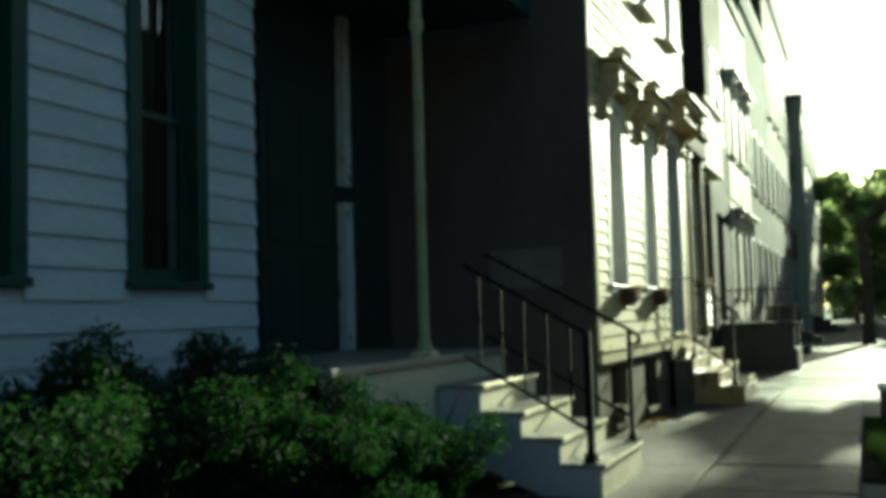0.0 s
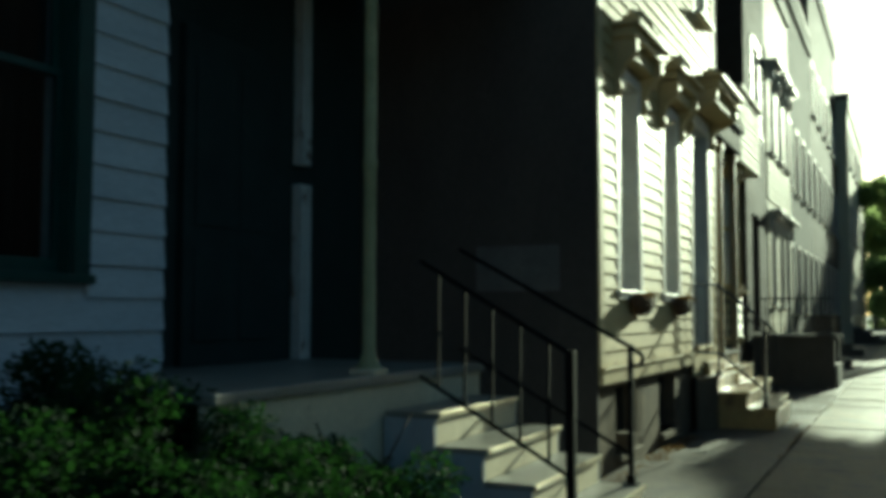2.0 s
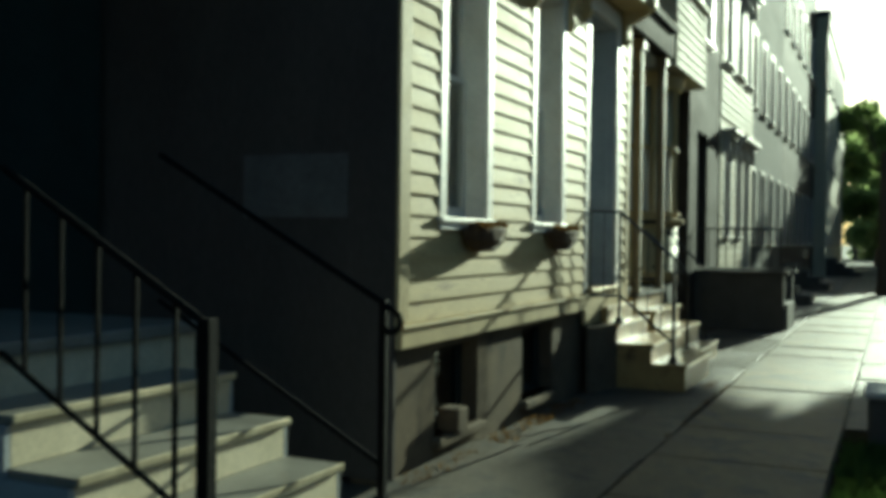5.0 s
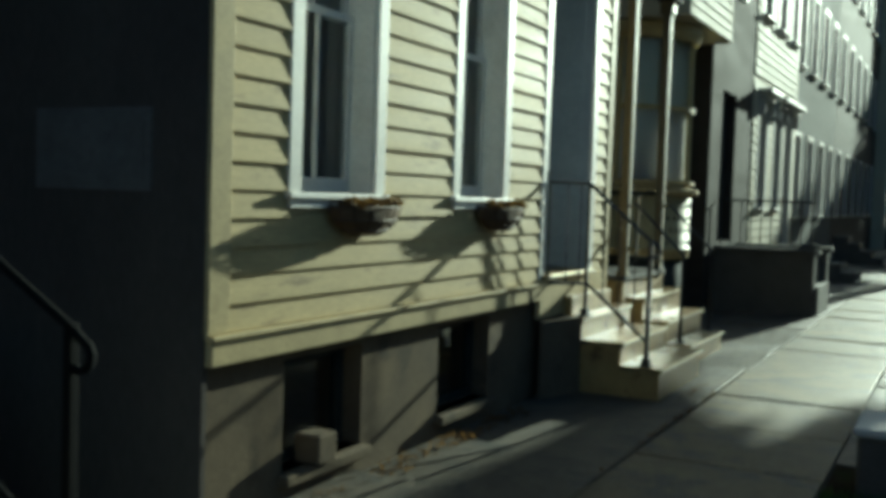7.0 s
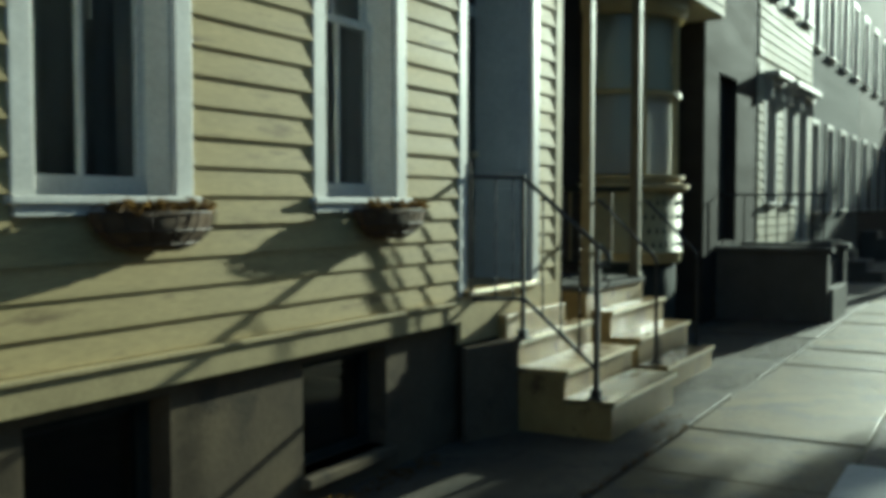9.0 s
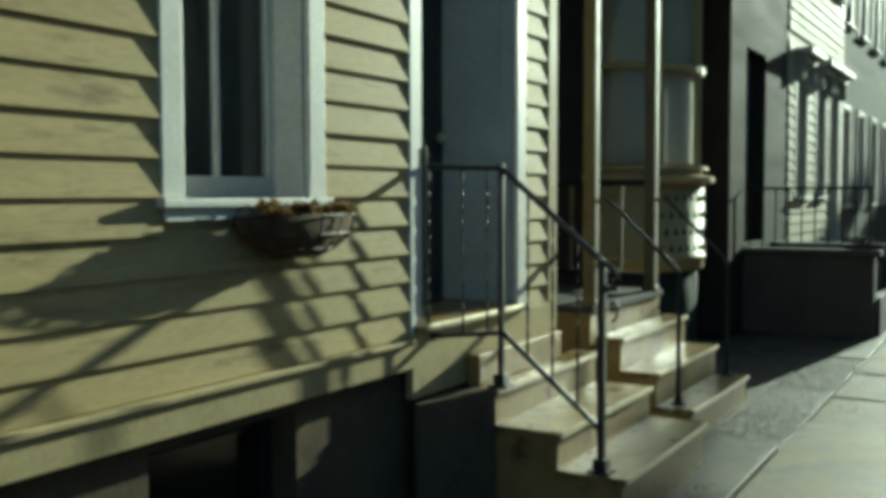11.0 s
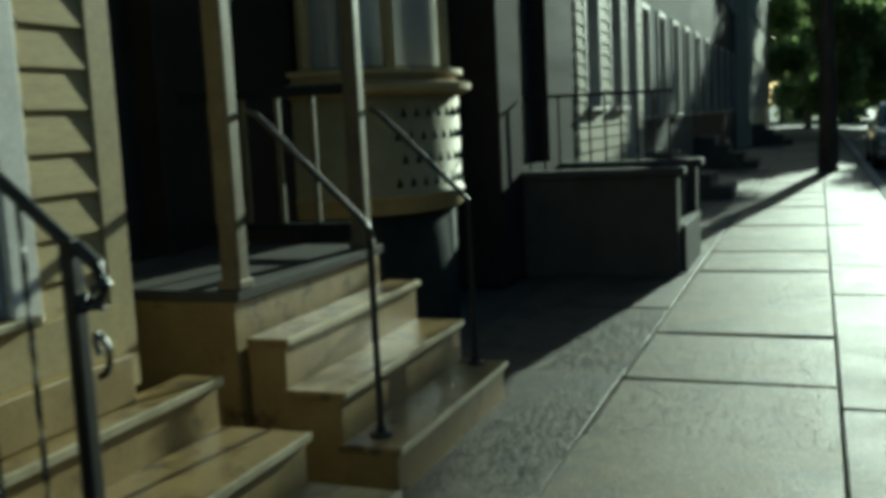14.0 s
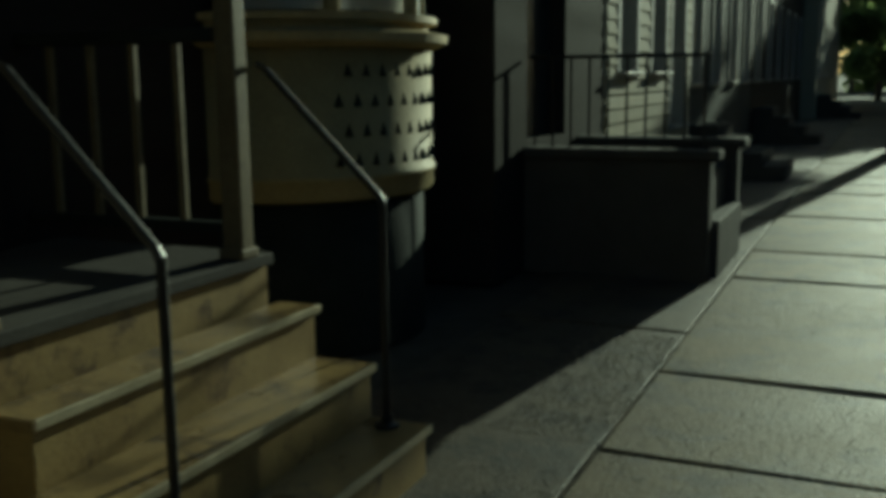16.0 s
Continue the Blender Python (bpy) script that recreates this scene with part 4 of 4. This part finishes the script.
# Pale siding here imitates distance haze over a wall in shade.
row_house("row house standing forward behind street trees, haze put into its pale colour", 37.22, 52.0, 0.0, 10.3, "far_white", 6, 3)


# unseen plain fronts added on the far side and near end, to close the street and cut sky light
for k, (y0, y1, top) in enumerate(((-40, -26, 8.6), (-25.8, -12, 3.0), (-11.8, 3, 3.2), (3.2, 17, 10.2), (17.2, 31, 9.0), (31.2, 47, 9.8))):
    tagged(part("wall_opposite", box(14.0, 14.4, y0, y1, -0.14, top), "facade"), "unseen plain brick front added across the street to cut sky light", "wall", kind="structure")
tagged(part("wall_end", box(-9.0, 14.0, -40.4, -40.0, -0.14, 9.0), "facade"), "unseen plain brick wall added to close the street", "wall", kind="structure")

# ---- plants ----
def tree(label, x, y, trunk_h, top, spread, count, size, seed, z_low, lean=0.0):
    rng = random.Random(seed)
    t = thing("street_tree", label, "tree", "street trees")
    tb = bmesh.new()
    rod(tb, [(x + 0.02 * math.sin(i), y + 0.03 * math.cos(i * 1.3), -0.15 + (trunk_h + 0.15) * i / 6) for i in range(7)], 0.2, 10, 0.12)
    part("trunk", tb, "bark", t)
    blobs = []
    for k in range(9):
        a = k * 2.4 + rng.uniform(-0.4, 0.4)
        rr = spread * rng.uniform(0.3, 0.85)
        zz = rng.uniform(z_low + 0.6, top - 0.6)
        ex, ey = x + lean + rr * math.cos(a), y + rr * math.sin(a)
        lb = bmesh.new()
        rod(lb, [(x, y, trunk_h * 0.93), (x + (ex - x) * 0.45, y + (ey - y) * 0.45, trunk_h + (zz - trunk_h) * 0.6), (ex, ey, zz)], 0.075, 6, 0.02)
        part("limb", lb, "bark", t)
        for j in range(3):
            s = spread * rng.uniform(0.2, 0.38)
            blobs.append((ex + rng.uniform(-s, s), ey + rng.uniform(-s, s), zz + rng.uniform(-s, s) * 0.6, s, s, s * 0.75))
    leaves("crown", "tree_leaf", blobs, count, size, seed, t)
    return t


FAR = "leafy green street tree at the end of the row"
tree(FAR, 2.4, 47, 2.6, 8.6, 3.2, 6000, 0.20, 11, 0.6)
tree(FAR, 5.0, 52, 2.6, 8.0, 4.2, 6000, 0.22, 12, 0.4)
tree(FAR, 1.6, 60, 3.0, 9.6, 4.4, 6000, 0.25, 13, 0.6)
tree(FAR, 4.0, 72, 3.0, 10.0, 5.0, 6000, 0.28, 14, 0.2)
tree(FAR, -0.5, 86, 3.0, 12.0, 6.5, 6000, 0.34, 15, 0.2)
tree(FAR, 6.0, 98, 3.0, 12.0, 7.5, 6000, 0.36, 16, 0.0)
# Out-of-view tree, its crown placed to cast shade on the near pavement.
tree("tall unseen leafy tree added to shade the near pavement", 11.4, 51, 8.0, 14.6, 1.9, 7000, 0.16, 17, 10.9, lean=-1.9)

# Crown is out of view, leaned streetwards to shade the pavement.
tree("street tree with a thick dark trunk beside the kerb, unseen crown added for shade", 2.27, 24.0, 3.8, 5.9, 1.2, 9000, 0.08, 18, 4.3, lean=2.15)

tagged(part("earth_strip", box(2.185, 2.97, -1.25, 2.94, -0.034, -0.006), "soil"), "bare dark earth strip beside the kerb", "soil", kind="structure")


def grass(name, spots, count, tall, seed):
    """Upright blades, bent at the tip; spots: centre and half sizes on the ground."""
    rng = np.random.default_rng(seed)
    S = np.array(spots)[rng.integers(0, len(spots), count)]
    at = S[:, :2] + (rng.random((count, 2)) * 2 - 1) * S[:, 2:4]
    a = rng.random(count) * 6.283
    side = np.stack([np.cos(a), np.sin(a), 0 * a], 1)
    bend = np.stack([-np.sin(a), np.cos(a), 0 * a], 1) * rng.normal(0, 0.5, count)[:, None]
    h = tall * (0.35 + 0.65 * rng.random(count))[:, None]
    foot = np.concatenate([at, np.full((count, 1), -0.012)], 1)
    up = np.array([[0, 0, 1.0]])
    w = 0.0035
    v = np.stack([foot - side * w, foot + side * w, foot + side * w * 0.8 + up * h * 0.6 + bend * h * 0.25, foot + up * h + bend * h * 0.7, foot - side * w * 0.8 + up * h * 0.6 + bend * h * 0.25], 1).reshape(-1, 3)
    me = bpy.data.meshes.new(name)
    me.from_pydata(v.tolist(), [], np.arange(count * 5).reshape(-1, 5).tolist())
    me.materials.append(M["grass_leaf"])
    return new(name, me)


tagged(grass("grass", [(2.42, 0.55, 0.2, 0.75), (2.35, 1.6, 0.13, 0.5), (2.5, -0.5, 0.2, 0.5)], 3600, 0.13, 61), "sparse green grass tufts on the earth strip", "grass", kind="stuff")

BUSH = thing("shrub", "dense dark green shrub before the white house", "shrub", "shrubs")
bs = bmesh.new()
rngb = random.Random(5)
for k in range(30):
    y = -7.6 + 4.9 * k / 29
    x = -0.95 if y < -3.8 else -0.45
    rod(bs, [(x, y, 0.0), (x + rngb.uniform(-0.2, 0.2), y + rngb.uniform(-0.15, 0.15), 0.4), (x + rngb.uniform(-0.4, 0.4), y + rngb.uniform(-0.25, 0.25), 0.75)], 0.014, 5, 0.005)
part("stems", bs, "bark", BUSH)
bl = []
for k in range(130):
    y = -8.2 + 4.35 * rngb.random()
    x = rngb.uniform(-1.35, -0.35)
    hmax = 1.08 - 0.45 * max(0.0, x + 0.95)
    bl.append((x, y, rngb.uniform(0.25, hmax), rngb.uniform(0.16, 0.3), rngb.uniform(0.18, 0.34), rngb.uniform(0.13, 0.24)))
for k in range(85):
    y = rngb.uniform(-4.6, -2.76)
    x = rngb.uniform(-1.0, 0.12)
    hmax = 0.66 - 0.12 * max(0.0, x + 0.6) - 0.08 * max(0.0, y + 3.4)
    bl.append((x, y, rngb.uniform(0.15, hmax), rngb.uniform(0.14, 0.24), rngb.uniform(0.14, 0.26), rngb.uniform(0.12, 0.2)))
leaves("foliage", "bush_leaf", bl, 150000, 0.02, 21, BUSH)

# stone block by the tree strip
BLK = thing("stone_block", "pale stone carriage block on the pavement", "block")
part("body", box(2.35, 2.85, 2.20, 2.68, -0.035, 0.335, 0.02), "grey_stone", BLK)
part("top_slab", box(2.325, 2.875, 2.17, 2.71, 0.335, 0.38, 0.015), "pale_stone", BLK)



def parked_car(x0, y0):
    """A saloon parked along the kerb, its bonnet towards the walker; x0: kerb side, y0: front bumper."""
    car = thing("parked_car", "silver saloon car parked along the kerb", "car")
    w_, l_ = 1.72, 4.4

    def loft(sections):
        bm = bmesh.new()
        rings = []
        for y, hw, z0, z1 in sections:
            cx = x0 + w_ / 2
            rings.append([bm.verts.new((cx + sx * hw * k, y0 + y, z)) for sx, k, z in ((-1, 0.94, z0), (-1, 1.0, z0 + (z1 - z0) * 0.35), (-1, 0.97, z0 + (z1 - z0) * 0.8), (-1, 0.86, z1), (1, 0.86, z1), (1, 0.97, z0 + (z1 - z0) * 0.8), (1, 1.0, z0 + (z1 - z0) * 0.35), (1, 0.94, z0))])
        for u, v in zip(rings, rings[1:]):
            for k in range(8):
                bm.faces.new((u[k], u[(k + 1) % 8], v[(k + 1) % 8], v[k]))
        bm.faces.new(rings[0][::-1])
        bm.faces.new(rings[-1])
        return bm

    body = part("body", loft([(0.0, 0.70, 0.16, 0.48), (0.07, 0.80, 0.10, 0.58), (0.5, 0.85, 0.08, 0.70), (1.25, 0.86, 0.08, 0.80), (2.2, 0.86, 0.08, 0.84), (3.6, 0.86, 0.08, 0.86), (4.2, 0.83, 0.1, 0.83), (4.4, 0.76, 0.2, 0.62)]), "car_paint", car, smooth=True)
    part("cabin", loft([(1.15, 0.74, 0.78, 0.82), (1.75, 0.70, 0.80, 1.26), (2.3, 0.70, 0.82, 1.31), (3.1, 0.69, 0.82, 1.27), (3.75, 0.70, 0.84, 0.88)]), "car_paint", car, smooth=True)
    ws = bmesh.new()
    cx = x0 + w_ / 2
    ws.faces.new([ws.verts.new((cx + sx, y0 + y, z)) for sx, y, z in ((-0.60, 1.17, 0.845), (0.60, 1.17, 0.845), (0.54, 1.68, 1.235), (-0.54, 1.68, 1.235))])
    bmesh.ops.solidify(ws, geom=ws.faces[:], thickness=0.012)
    part("windscreen", ws, "door_dark", car)
    part("bumper", box(x0 + 0.08, x0 + w_ - 0.08, y0 - 0.05, y0 + 0.06, 0.17, 0.33, 0.04), "car_paint", car)
    part("grille", box(x0 + 0.48, x0 + w_ - 0.48, y0 - 0.015, y0 + 0.05, 0.36, 0.47, 0.01), "rubber", car)
    for sx in (0.12, w_ - 0.44):
        part("headlight", box(x0 + sx, x0 + sx + 0.32, y0 - 0.01, y0 + 0.10, 0.38, 0.51, 0.03), "lamp_lens", car)
    for wx in (x0 + 0.10, x0 + w_ - 0.10):
        for wy in (0.80, 3.45):
            ty = bmesh.new()
            rod(ty, [(wx - 0.10, y0 + wy, 0.19), (wx + 0.10, y0 + wy, 0.19)], 0.31, 24)
            wheel = part("wheel", ty, "rubber", car)
            rm = bmesh.new()
            rod(rm, [(wx - 0.115, y0 + wy, 0.19), (wx + 0.115, y0 + wy, 0.19)], 0.19, 16)
            part("rim", rm, "car_paint", wheel)
    return car


parked_car(3.2, 25.5)

# leaf litter along the walls
lit = leaves("leaf_litter", "dry_leaf", [(0.10, y, 0.012, 0.12, 0.45, 0.012) for y in (0.3, 0.9, 1.5, 2.2, 2.9)] + [(0.95, 4.6, 0.012, 0.08, 0.5, 0.01), (1.09, 3.5, 0.01, 0.03, 2.0, 0.008)], 700, 0.016, 31)
tagged(lit, "scattered dry brown leaves along the wall foot", "leaves", kind="stuff")

# grit on the rough inner strip of the pavement and the slabs; pale to imitate wet glints
rngg = random.Random(44)
grit = bmesh.new()
for k in range(6000):
    gx, gy = (rngg.uniform(0.62, 1.12), rngg.uniform(4.9, 9.5)) if k % 2 else (rngg.uniform(1.1, 2.15), 4.6 + 6.0 * rngg.random() ** 1.5)
    gr = rngg.uniform(0.002, 0.0065) * (1.0 if k % 2 else 0.8)
    a = rngg.uniform(0, 6.28)
    ring = [grit.verts.new((gx + gr * math.cos(a + q * 2.09) * rngg.uniform(0.7, 1.2), gy + gr * math.sin(a + q * 2.09) * rngg.uniform(0.7, 1.2), -0.004)) for q in range(3)]
    tip = grit.verts.new((gx, gy, -0.002 + gr * 0.9))
    for q in range(3):
        grit.faces.new((ring[q], ring[(q + 1) % 3], tip))
tagged(part("gravel", grit, "gravel"), "fine pale grit over the pavement, also standing in for wet glints", "gravel", kind="stuff")

# ---- pieces last: clapboards and slabs ----
clapboards(C, "cream_board", 0.002, 0.1225, 0.866, 6.86, 0.106, CY1 - 0.112, c_cut)
clapboards(A, "white_board", AX - 0.023, 0.1755, 0.31, 7.9, -6.9, -2.99, [h for h in a_cut], thick=0.026)
clapboards(D, "far_white", -0.13, 0.122, 3.63, 4.68, 8.12, 10.31, [])
clapboards(F, "far_white", FX + 0.001, 0.14, 3.6, 6.6, 13.26, 17.55, f_cut)
clapboards(F, "far_white", FX + 0.001, 0.14, 0.4, 3.4, 13.26, 17.55, f_cut)
rngs = random.Random(8)
SLABS = {}


def slab_row(x0, x1, ys, mat):
    for a, b in zip(ys, ys[1:]):
        key = (x0, round(b - a, 2), mat)
        if key not in SLABS:
            SLABS[key] = mesh_of("slab", box(0.007, x1 - x0 - 0.007, 0.007, round(b - a, 2) - 0.007, -0.036, 0.0, 0.008), mat)
        shared("slab", SLABS[key], PAVE, x0, a, rngs.uniform(-0.010, 0.0), rngs.uniform(-0.4, 0.4), rngs.uniform(-0.35, 0.35), 0)


ys_mid = [-14 + 1.1 * k for k in range(18)] + [6.65, 7.68, 8.80, 9.80, 11.30, 12.45, 13.55] + [14.65 + 1.1 * k for k in range(24)]
ys_in = [-2.6, 1.2, 5.9, 7.72, 9.6, 11.0]
slab_row(1.10, 2.17, ys_mid, "slab")
slab_row(0.43, 1.10, [-14 + 1.5 * k for k in range(8)] + [-2.6], "slab_dark")
slab_row(-0.03, 1.10, ys_in, "slab_dark")
slab_row(-0.36, 1.10, [11.0 + 1.7 * k for k in range(18)], "slab_dark")
for run in ([-14 + 1.6 * k for k in range(8)], [2.95, 4.4, 5.9, 7.3, 8.75, 10.2, 11.6], [11.6 + 1.5 * k for k in range(19)]):
    slab_row(2.17, 2.97, run, "slab_dark")
